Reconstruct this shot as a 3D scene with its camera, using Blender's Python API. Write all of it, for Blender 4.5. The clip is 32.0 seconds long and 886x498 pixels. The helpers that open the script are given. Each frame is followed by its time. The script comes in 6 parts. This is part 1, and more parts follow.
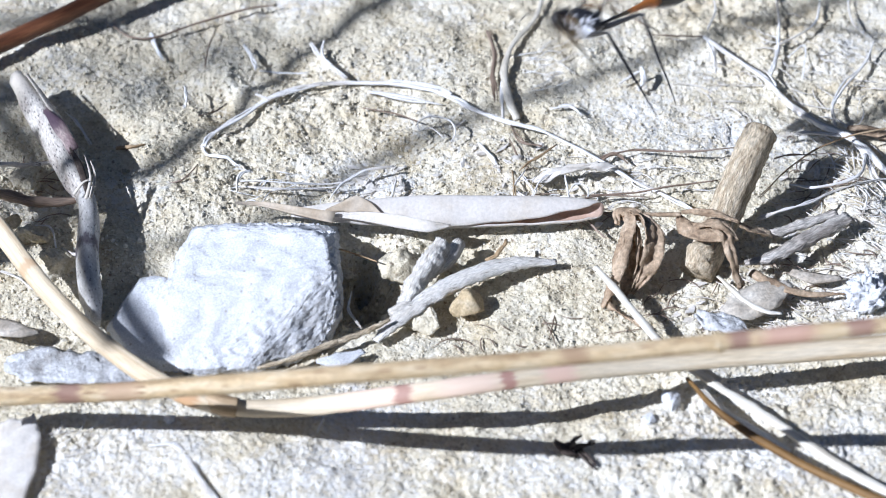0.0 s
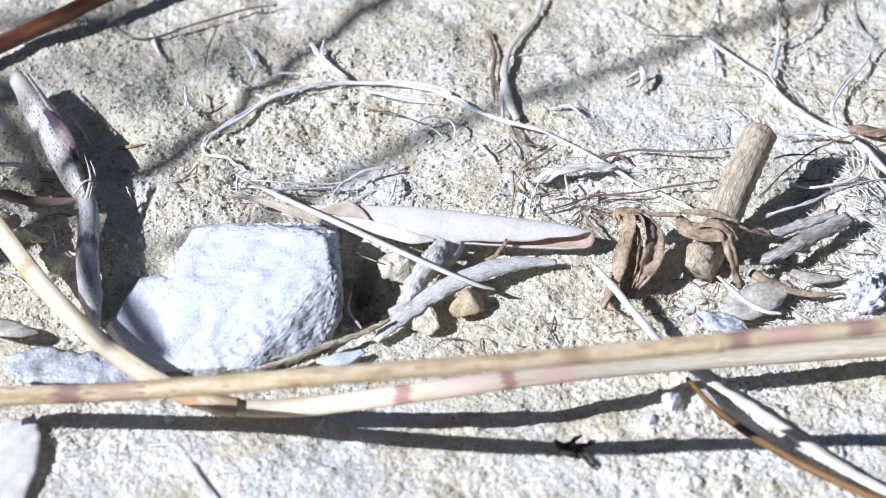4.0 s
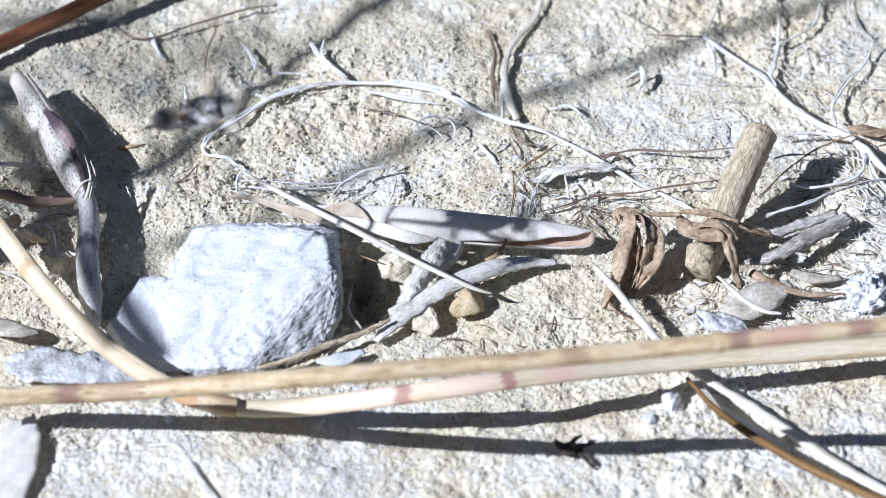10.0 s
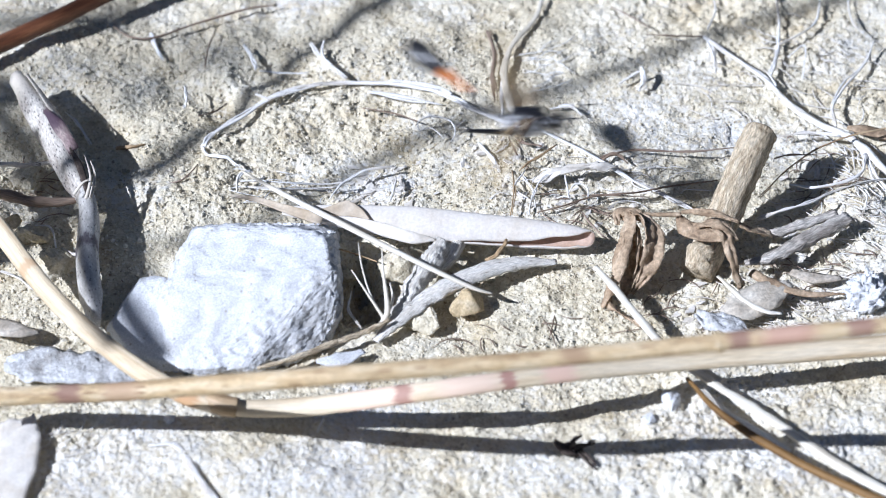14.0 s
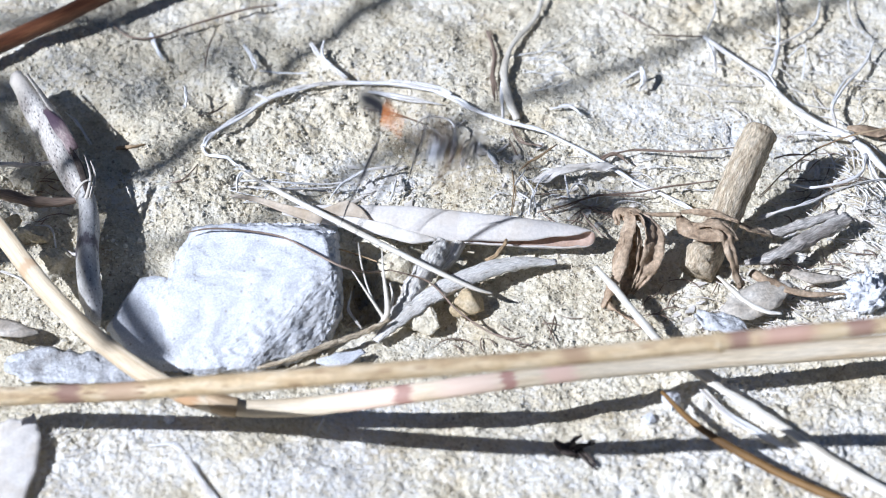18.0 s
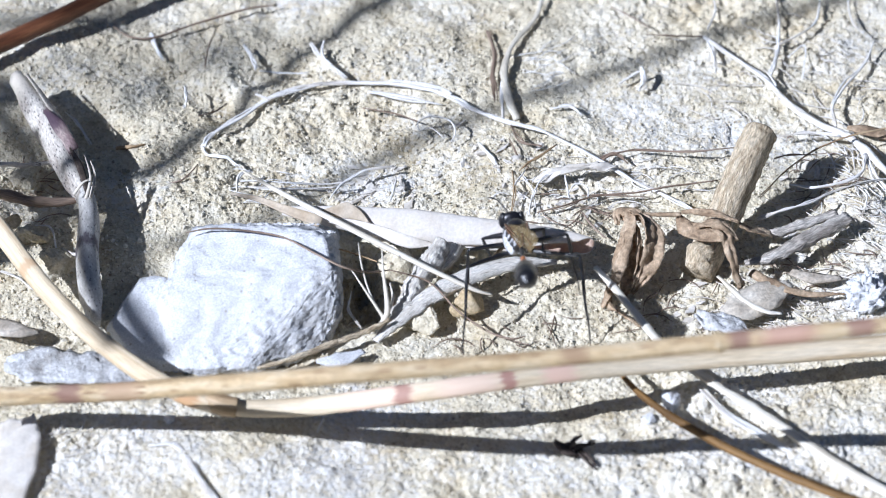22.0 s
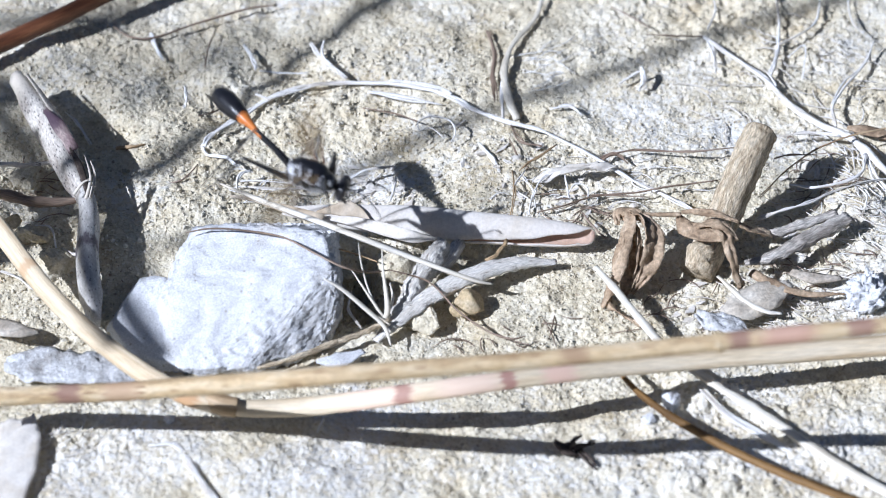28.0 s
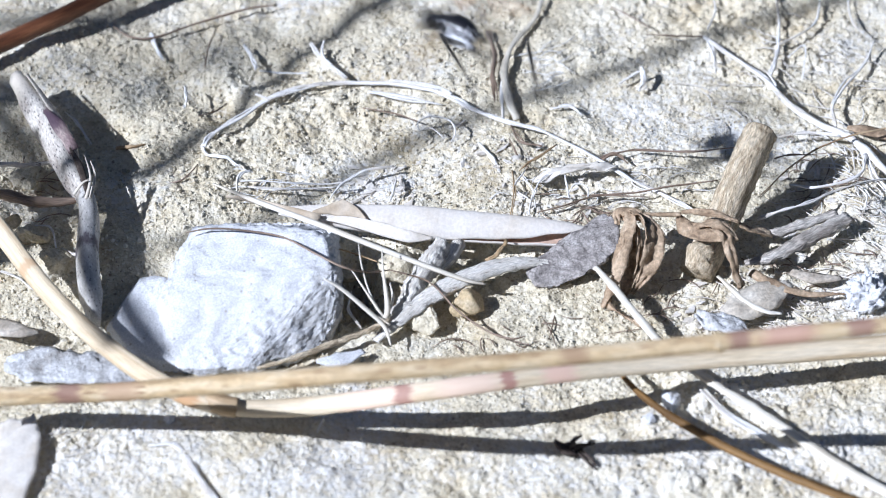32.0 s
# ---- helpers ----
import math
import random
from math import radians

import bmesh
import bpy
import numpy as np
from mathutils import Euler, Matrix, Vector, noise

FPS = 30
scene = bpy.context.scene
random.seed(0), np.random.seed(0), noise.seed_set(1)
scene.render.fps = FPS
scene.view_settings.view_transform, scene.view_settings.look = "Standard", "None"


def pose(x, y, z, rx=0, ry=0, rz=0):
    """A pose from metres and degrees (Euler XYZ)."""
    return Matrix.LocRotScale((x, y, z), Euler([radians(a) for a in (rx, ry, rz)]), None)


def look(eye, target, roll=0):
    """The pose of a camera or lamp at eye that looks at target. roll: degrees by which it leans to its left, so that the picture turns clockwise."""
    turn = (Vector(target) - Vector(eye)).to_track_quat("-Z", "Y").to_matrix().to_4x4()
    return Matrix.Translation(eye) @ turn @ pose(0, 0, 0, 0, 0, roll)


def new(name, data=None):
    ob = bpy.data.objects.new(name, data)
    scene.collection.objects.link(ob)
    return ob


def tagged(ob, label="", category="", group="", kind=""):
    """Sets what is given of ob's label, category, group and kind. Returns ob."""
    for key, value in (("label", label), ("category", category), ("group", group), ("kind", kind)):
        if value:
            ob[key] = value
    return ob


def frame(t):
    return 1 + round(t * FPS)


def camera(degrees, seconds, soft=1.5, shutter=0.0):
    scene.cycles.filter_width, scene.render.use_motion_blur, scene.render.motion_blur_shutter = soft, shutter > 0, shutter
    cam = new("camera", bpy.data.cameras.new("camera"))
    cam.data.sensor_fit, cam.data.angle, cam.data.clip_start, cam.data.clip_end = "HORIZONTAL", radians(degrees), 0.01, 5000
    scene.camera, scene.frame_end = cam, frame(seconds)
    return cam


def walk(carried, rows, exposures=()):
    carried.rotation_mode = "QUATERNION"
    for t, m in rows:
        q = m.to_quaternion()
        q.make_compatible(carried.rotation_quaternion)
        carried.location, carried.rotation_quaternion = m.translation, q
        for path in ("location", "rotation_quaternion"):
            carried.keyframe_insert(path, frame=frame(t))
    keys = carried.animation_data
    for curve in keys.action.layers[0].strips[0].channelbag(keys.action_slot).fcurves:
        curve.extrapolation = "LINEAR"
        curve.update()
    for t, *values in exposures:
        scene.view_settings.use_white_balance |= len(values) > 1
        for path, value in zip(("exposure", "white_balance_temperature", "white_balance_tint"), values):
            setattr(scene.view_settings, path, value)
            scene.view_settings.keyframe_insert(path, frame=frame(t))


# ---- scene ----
# A patch of sandy ground, about 9 cm across, seen from 45 cm; built in millimetres (MM turns them into metres).
MM = 0.001

# ---- camera ----
cam = camera(11.42, 32.0, soft=1.0, shutter=0.75)
cam.data.dof.use_dof, cam.data.dof.focus_distance, cam.data.dof.aperture_fstop = True, 0.452, 38.0
EYE = (0.0, -0.34472, 0.28925)
walk(cam, [(0.0, look(EYE, (0, 0, 0))), (32.0, look(EYE, (0, 0, 0)))], [(0.0, 0.29, 5360, 13), (10.0, 0.275, 5360, 13), (20.0, 0.265, 5360, 13), (25.0, 0.235, 5360, 13), (29.0, 0.21, 5360, 13), (32.0, 0.25, 5360, 13)])

# ---- daylight ----
SUN_WAY = Vector((1.05, 0.58, -1.0)).normalized()
world = bpy.data.worlds.new("world")
scene.world = world
world.use_nodes = True
sky = world.node_tree.nodes.new("ShaderNodeTexSky")
sky.sky_type, sky.sun_disc = "NISHITA", False
sky.sun_elevation = math.asin(-SUN_WAY.z)
sky.sun_rotation = math.atan2(-SUN_WAY.x, -SUN_WAY.y)
world.node_tree.links.new(sky.outputs[0], world.node_tree.nodes["Background"].inputs[0])
world.node_tree.nodes["Background"].inputs[1].default_value = 0.0265
sun = new("sun", bpy.data.lights.new("sun", "SUN"))
sun.data.energy, sun.data.angle, sun.data.color = 5.0, radians(0.6), (1.0, 0.97, 0.93)
sun.matrix_world = look((0, 0, 1), Vector((0, 0, 1)) + SUN_WAY)


# ---- materials ----
def mat(name, cols, scale=1.0, fine=8.0, grain=0.25, rough=0.8, bump=0.3, relief=0.1, bscale=6.0, fibre=False, stretch=0.12,
        spots=None, blotch=None, dust=None, bands=(), clear=0.0, glow_through=0.0, gloss=0.3, cells=None, island=0.0):
    """cols: colours from the dark to the light end of a broad noise (scale, per mm); fine and grain: a second, finer noise;
    spots: (colour, per mm, share) specks; blotch: (colour, per mm, share) stains; fibre: noise drawn out along the piece;
    cells: (per mm, spread) sand grains, each of its own shade; island: spread of shade from piece to piece of one mesh."""
    m = bpy.data.materials.new(name)
    m.use_nodes = True
    nt = m.node_tree
    link, node = nt.links.new, nt.nodes.new
    bsdf = nt.nodes["Principled BSDF"]
    if fibre:
        at = node("ShaderNodeAttribute")
        at.attribute_name = "along"
        source = at.outputs["Vector"]
        size = (stretch, 1, 1)
    else:
        tc = node("ShaderNodeTexCoord")
        source = tc.outputs["Object"]
        size = (1000, 1000, 1000)
    info = node("ShaderNodeObjectInfo")
    mp = node("ShaderNodeMapping")
    mp.inputs["Scale"].default_value = size
    link(source, mp.inputs["Vector"])
    shift = node("ShaderNodeVectorMath")
    shift.operation = "MULTIPLY_ADD"
    shift.inputs[1].default_value = (37.0, 23.0, 11.0)
    link(info.outputs["Random"], shift.inputs[0])
    link(mp.outputs[0], shift.inputs[2])
    co = shift.outputs[0]

    def noise_of(s, detail=4.0, rgh=0.6):
        n = node("ShaderNodeTexNoise")
        n.inputs["Scale"].default_value, n.inputs["Detail"].default_value, n.inputs["Roughness"].default_value = s, detail, rgh
        link(co, n.inputs["Vector"])
        return n.outputs["Fac"]

    def blend(fac, a, b, kind="MIX"):
        x = node("ShaderNodeMix")
        x.data_type, x.blend_type = "RGBA", kind
        for i, v in ((0, fac), (6, a), (7, b)):
            if hasattr(v, "is_linked"):
                link(v, x.inputs[i])
            elif i == 0:
                x.inputs[i].default_value = v
            else:
                x.inputs[i].default_value = (*v, 1)
        return x.outputs[2]

    def steps(fac, pairs):
        r = node("ShaderNodeValToRGB")
        while len(r.color_ramp.elements) < len(pairs):
            r.color_ramp.elements.new(0.5)
        for e, (at_, c) in zip(r.color_ramp.elements, pairs):
            e.position, e.color = at_, (*c, 1)
        link(fac, r.inputs[0])
        return r.outputs[0]

    k = len(cols)
    colour = steps(noise_of(scale), [(0.32 + 0.36 * i / max(1, k - 1), c) for i, c in enumerate(cols)])
    lo, hi = 1 - grain, 1 + grain * 0.4
    colour = blend(1.0, colour, steps(noise_of(fine, 3.0), [(0.35, (lo, lo, lo)), (0.65, (hi, hi, hi))]), "MULTIPLY")
    if island:
        geo = node("ShaderNodeNewGeometry")
        tone = steps(geo.outputs["Random Per Island"], [(0.0, (1 - island, 1 - island * 1.05, 1 - island * 1.15)), (0.25, (1 - island * 0.3, 1 - island * 0.32, 1 - island * 0.42)), (0.8, (1.0, 1.0, 1.0)), (1.0, (1.02, 1.03, 1.06))])
        colour = blend(1.0, colour, tone, "MULTIPLY")
    grit = None
    if cells:
        grit = node("ShaderNodeTexVoronoi")
        grit.inputs["Scale"].default_value = cells[0]
        warp = node("ShaderNodeVectorMath")
        warp.operation = "MULTIPLY_ADD"
        wn = node("ShaderNodeTexNoise")
        wn.inputs["Scale"].default_value = cells[0] * 0.8
        link(co, wn.inputs["Vector"])
        link(wn.outputs["Color"], warp.inputs[0])
        warp.inputs[1].default_value = (0.25, 0.25, 0.25)
        link(co, warp.inputs[2])
        link(warp.outputs[0], grit.inputs["Vector"])
        pick = node("ShaderNodeSeparateColor")
        link(grit.outputs["Color"], pick.inputs[0])
        e = cells[1]
        tone = steps(pick.outputs[0], [(0.0, (1 - e, 1 - 1.05 * e, 1 - 1.2 * e)), (0.12, (1 - 0.45 * e, 1 - 0.5 * e, 1 - 0.65 * e)), (0.55, (0.97, 0.965, 0.95)), (0.85, (1.01, 1.01, 1.015)), (1.0, (1.04, 1.05, 1.08))])
        colour = blend(1.0, colour, tone, "MULTIPLY")
    if spots:
        v = node("ShaderNodeTexVoronoi")
        v.inputs["Scale"].default_value = spots[1]
        link(co, v.inputs["Vector"])
        colour = blend(steps(v.outputs["Distance"], [(spots[2], (1, 1, 1)), (spots[2] + 0.12, (0, 0, 0))]), colour, spots[0])
    if blotch:
        colour = blend(steps(noise_of(blotch[1], 2.0, 0.5), [(1 - blotch[2] - 0.05, (0, 0, 0)), (1 - blotch[2] + 0.03, (1, 1, 1))]), colour, blotch[0])
    if bands:
        # stains at known lengths along the piece (mm), with an uneven edge
        sep = node("ShaderNodeSeparateXYZ")
        link(source, sep.inputs[0])
        edge = node("ShaderNodeMath")
        edge.operation = "MULTIPLY_ADD"
        edge.inputs[1].default_value = 2.4
        link(noise_of(1.3, 3.0), edge.inputs[0])
        link(sep.outputs[0], edge.inputs[2])
        for place, half, tint in bands:
            gap = node("ShaderNodeMath")
            gap.operation = "SUBTRACT"
            gap.inputs[1].default_value = place + 1.2
            link(edge.outputs[0], gap.inputs[0])
            size_of = node("ShaderNodeMath")
            size_of.operation = "ABSOLUTE"
            link(gap.outputs[0], size_of.inputs[0])
            soft = node("ShaderNodeMapRange")
            soft.interpolation_type = "SMOOTHSTEP"
            for i, v in ((1, half * 1.5), (2, half * 0.45), (3, 0.0), (4, 0.8)):
                soft.inputs[i].default_value = v
            link(size_of.outputs[0], soft.inputs[0])
            colour = blend(soft.outputs[0], colour, tint)
    if dust:
        da = node("ShaderNodeAttribute")
        da.attribute_name = "lime"
        mul = node("ShaderNodeMath")
        mul.operation = "MULTIPLY_ADD"
        link(noise_of(dust[1], 5.0, 0.7), mul.inputs[0])
        mul.inputs[1].default_value = 1.2
        link(da.outputs["Fac"], mul.inputs[2])
        colour = blend(steps(mul.outputs[0], [(0.66, (0, 0, 0)), (1.0, (0.75, 0.75, 0.75))]), colour, dust[0])
    link(colour, bsdf.inputs["Base Color"])
    bsdf.inputs["Roughness"].default_value = rough
    bsdf.inputs["Specular IOR Level"].default_value = gloss
    if bump:
        bp = node("ShaderNodeBump")
        bp.inputs["Strength"].default_value, bp.inputs["Distance"].default_value = bump, relief * MM
        height = noise_of(bscale, 5.0, 0.65)
        if grit is not None:
            both = node("ShaderNodeMath")
            both.operation = "MULTIPLY_ADD"
            link(grit.outputs["Distance"], both.inputs[0])
            both.inputs[1].default_value = -0.9
            link(height, both.inputs[2])
            height = both.outputs[0]
        link(height, bp.inputs["Height"])
        link(bp.outputs[0], bsdf.inputs["Normal"])
    out = nt.nodes["Material Output"]
    top = bsdf.outputs[0]
    if glow_through:
        tr = node("ShaderNodeBsdfTranslucent")
        link(colour, tr.inputs["Color"])
        mx = node("ShaderNodeMixShader")
        mx.inputs[0].default_value = glow_through
        link(top, mx.inputs[1]), link(tr.outputs[0], mx.inputs[2])
        top = mx.outputs[0]
    if clear:
        tp = node("ShaderNodeBsdfTransparent")
        mx = node("ShaderNodeMixShader")
        mx.inputs[0].default_value = clear
        link(top, mx.inputs[1]), link(tp.outputs[0], mx.inputs[2])
        top = mx.outputs[0]
    link(top, out.inputs["Surface"])
    return m


SAND = mat("sand", [(0.55, 0.47, 0.325), (0.685, 0.615, 0.465), (0.72, 0.66, 0.52), (0.745, 0.70, 0.585)], 0.20, 1.2, 0.10, 0.95, 0.7, 0.11, 3.4,
           spots=((0.30, 0.24, 0.17), 0.6, 0.05), gloss=0.1, dust=((0.73, 0.73, 0.73), 1.3), cells=(4.4, 0.32))
GRAIN = mat("grain", [(0.65, 0.58, 0.44), (0.71, 0.65, 0.52), (0.74, 0.70, 0.61)], 0.2, 4.0, 0.15, 0.9, 0.4, 0.05, 6.0, gloss=0.1, island=0.45)
CHALK = mat("chalk", [(0.65, 0.654, 0.668), (0.692, 0.697, 0.714), (0.716, 0.721, 0.74)], 0.4, 6.0, 0.22, 0.95, 0.85, 0.13, 3.4,
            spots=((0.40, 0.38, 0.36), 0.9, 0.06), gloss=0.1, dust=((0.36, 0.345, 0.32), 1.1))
CRUST = mat("crust", [(0.56, 0.54, 0.50), (0.68, 0.68, 0.69), (0.73, 0.735, 0.75)], 0.4, 3.0, 0.2, 0.95, 0.7, 0.16, 3.0, gloss=0.1)
STRAW = mat("straw", [(0.36, 0.25, 0.13), (0.54, 0.41, 0.24), (0.64, 0.53, 0.36)], 0.7, 5.0, 0.3, 0.65, 0.6, 0.08, 7.0, fibre=True, stretch=0.25, spots=((0.24, 0.15, 0.08), 1.1, 0.13),
            bands=((10.6, 1.3, (0.22, 0.12, 0.10)), (16.0, 2.0, (0.40, 0.27, 0.17)), (63.0, 1.2, (0.30, 0.20, 0.12)), (78.2, 1.0, (0.22, 0.12, 0.10)), (82.5, 2.4, (0.46, 0.28, 0.22)), (89.0, 1.1, (0.26, 0.15, 0.12))))
RIBBON = mat("pale_straw", [(0.56, 0.43, 0.27), (0.69, 0.58, 0.41), (0.75, 0.66, 0.51)], 0.6, 5.0, 0.18, 0.6, 0.4, 0.06, 7.0, fibre=True, stretch=0.12,
             bands=((37.4, 1.1, (0.44, 0.24, 0.10)), (57.0, 3.6, (0.76, 0.57, 0.45)), (59.7, 0.9, (0.30, 0.15, 0.12)), (66.0, 3.0, (0.77, 0.59, 0.47)), (69.8, 0.7, (0.34, 0.16, 0.14)), (75.0, 1.6, (0.68, 0.46, 0.37)), (13.0, 0.6, (0.50, 0.34, 0.20))))
BLEACHED = mat("bleached_fibre", [(0.52, 0.46, 0.38), (0.80, 0.78, 0.75), (0.87, 0.87, 0.87)], 0.9, 6.0, 0.25, 0.8, 0.6, 0.08, 6.0, fibre=True)
CREAM = mat("cream_straw", [(0.60, 0.53, 0.41), (0.75, 0.70, 0.60), (0.81, 0.78, 0.71)], 0.8, 6.0, 0.15, 0.6, 0.3, 0.04, 8.0, fibre=True)
RUST = mat("rust_stem", [(0.06, 0.023, 0.011), (0.14, 0.053, 0.024), (0.22, 0.098, 0.046)], 0.7, 5.0, 0.35, 0.4, 0.3, 0.05, 6.0, fibre=True, gloss=0.45)
DRYBROWN = mat("brown_stalk", [(0.11, 0.059, 0.018), (0.205, 0.115, 0.037), (0.31, 0.188, 0.074)], 0.7, 5.0, 0.3, 0.6, 0.3, 0.05, 6.0, fibre=True)
DRY = mat("dry_blade", [(0.48, 0.43, 0.33), (0.64, 0.59, 0.49), (0.76, 0.73, 0.66)], 0.5, 5.0, 0.25, 0.8, 0.6, 0.08, 6.0, fibre=True, stretch=0.2)
OCHRE = mat("ochre_stem", [(0.26, 0.17, 0.09), (0.42, 0.30, 0.17), (0.56, 0.43, 0.28)], 0.7, 5.0, 0.3, 0.6, 0.3, 0.05, 6.0, fibre=True)
BROWN = mat("brown_fibre", [(0.14, 0.10, 0.07), (0.27, 0.20, 0.15), (0.42, 0.34, 0.27)], 0.8, 5.0, 0.3, 0.7, 0.3, 0.05, 6.0, fibre=True)
STALK = mat("grey_stalk", [(0.36, 0.315, 0.275), (0.54, 0.50, 0.45), (0.68, 0.64, 0.575)], 0.7, 5.0, 0.35, 0.7, 0.6, 0.10, 5.0, fibre=True, stretch=0.5,
            spots=((0.07, 0.06, 0.07), 2.8, 0.18), bands=((0.5, 3.6, (0.68, 0.62, 0.53)),))
SPOTTED = mat("spotted_stalk", [(0.42, 0.40, 0.37), (0.56, 0.54, 0.51), (0.66, 0.64, 0.61)], 0.9, 6.0, 0.25, 0.7, 0.5, 0.06, 6.0, fibre=True, stretch=0.7,
            spots=((0.10, 0.09, 0.10), 2.2, 0.14), bands=((10.6, 0.8, (0.09, 0.07, 0.09)),))
PLUM = mat("plum_stain", [(0.11, 0.075, 0.08), (0.21, 0.15, 0.15), (0.40, 0.33, 0.30)], 0.6, 5.0, 0.4, 0.55, 0.5, 0.06, 5.0, fibre=True, stretch=0.4,
           bands=((1.8, 1.9, (0.05, 0.03, 0.05)),))
BARK = mat("tan_bark", [(0.36, 0.27, 0.17), (0.64, 0.53, 0.37), (0.76, 0.66, 0.50)], 1.3, 4.0, 0.4, 0.9, 1.0, 0.3, 3.2, fibre=True, stretch=0.45)
GREYWOOD = mat("grey_wood", [(0.68, 0.625, 0.545), (0.81, 0.77, 0.70), (0.86, 0.83, 0.775)], 0.9, 6.0, 0.32, 0.95, 1.0, 0.24, 4.0, fibre=True, stretch=0.3,
               spots=((0.30, 0.25, 0.20), 1.5, 0.07))
OLDWOOD = mat("brown_grey_wood", [(0.30, 0.26, 0.22), (0.58, 0.53, 0.47), (0.73, 0.69, 0.63)], 0.7, 4.0, 0.45, 0.9, 1.0, 0.3, 3.0, fibre=True, stretch=0.3)
CHIP = mat("grey_bark", [(0.20, 0.18, 0.17), (0.36, 0.33, 0.31), (0.48, 0.45, 0.43)], 0.6, 4.0, 0.4, 0.9, 0.9, 0.2, 3.0)
WITHERED = mat("withered_leaf", [(0.25, 0.175, 0.11), (0.48, 0.355, 0.235), (0.68, 0.54, 0.385)], 0.45, 3.0, 0.35, 0.75, 0.8, 0.18, 2.4, glow_through=0.12)
LEAF = mat("pale_leaf", [(0.73, 0.67, 0.58), (0.81, 0.765, 0.70), (0.835, 0.80, 0.75)], 0.35, 3.0, 0.10, 0.7, 0.5, 0.08, 3.0, glow_through=0.22)
LITTER = mat("leaf_litter", [(0.38, 0.32, 0.25), (0.54, 0.47, 0.38), (0.70, 0.64, 0.55)], 0.4, 3.0, 0.3, 0.85, 0.9, 0.2, 2.0, glow_through=0.12)
PALELITTER = mat("pale_leaf_litter", [(0.46, 0.40, 0.32), (0.61, 0.55, 0.46), (0.74, 0.69, 0.60)], 0.4, 3.0, 0.25, 0.85, 0.8, 0.15, 2.5, glow_through=0.12)
BEIGE = mat("beige_leaf", [(0.52, 0.42, 0.30), (0.62, 0.53, 0.41), (0.70, 0.62, 0.51)], 0.35, 3.0, 0.12, 0.7, 0.4, 0.06, 3.0, glow_through=0.25)
# greyer crust: the small scrap's own grey, and painted shade on the crumpled leaf
GREYED = mat("greyed_leaf", [(0.38, 0.36, 0.34), (0.60, 0.60, 0.60), (0.72, 0.72, 0.735)], 0.5, 2.5, 0.3, 0.95, 0.9, 0.25, 2.4, gloss=0.1)
PEACH = mat("peach_leaf", [(0.62, 0.44, 0.33), (0.74, 0.56, 0.45), (0.80, 0.66, 0.56)], 0.35, 3.0, 0.12, 0.7, 0.4, 0.06, 3.0, glow_through=0.3)
# dark plant scraps, and the painted shade in the dead stalk's split
DARK = mat("dark_litter_and_split_shade", [(0.03, 0.025, 0.02), (0.08, 0.06, 0.05), (0.16, 0.13, 0.11)], 0.8, 4.0, 0.4, 0.9, 0.6, 0.1, 4.0)
PEBBLE = mat("tan_stone", [(0.44, 0.34, 0.20), (0.58, 0.46, 0.28), (0.66, 0.57, 0.42)], 0.5, 4.0, 0.25, 0.85, 0.5, 0.1, 5.0)


# ---- mesh tools (all in millimetres) ----
def arr(pts):
    return np.array(pts, dtype=float)


def spline(pts, n=6):
    """A smooth line through pts, with n steps from each to the next."""
    p = arr(pts)
    p = np.vstack([2 * p[0] - p[1], p, 2 * p[-1] - p[-2]])
    out = []
    for i in range(1, len(p) - 2):
        for k in range(n):
            t = k / n
            out.append(0.5 * (2 * p[i] + (p[i + 1] - p[i - 1]) * t + (2 * p[i - 1] - 5 * p[i] + 4 * p[i + 1] - p[i + 2]) * t * t
                              + (3 * p[i] - p[i - 1] - 3 * p[i + 1] + p[i + 2]) * t ** 3))
    out.append(p[-2])
    return np.array(out)


def unit(v):
    return v / np.maximum(1e-9, np.linalg.norm(v, axis=-1, keepdims=True))


def build(name, verts, faces, material, parent=None, label="", along=None, smooth=True):
    me = bpy.data.meshes.new(name)
    me.from_pydata((arr(verts) * MM).tolist(), [], faces)
    if smooth:
        me.polygons.foreach_set("use_smooth", [True] * len(me.polygons))
    if along is not None:
        a = me.attributes.new("along", "FLOAT_VECTOR", "POINT")
        a.data.foreach_set("vector", arr(along).ravel())
    me.materials.append(material)
    me.update()
    ob = new(name, me)
    if parent is not None:
        ob.parent = parent
    if label:
        tagged(ob, label)
    return ob


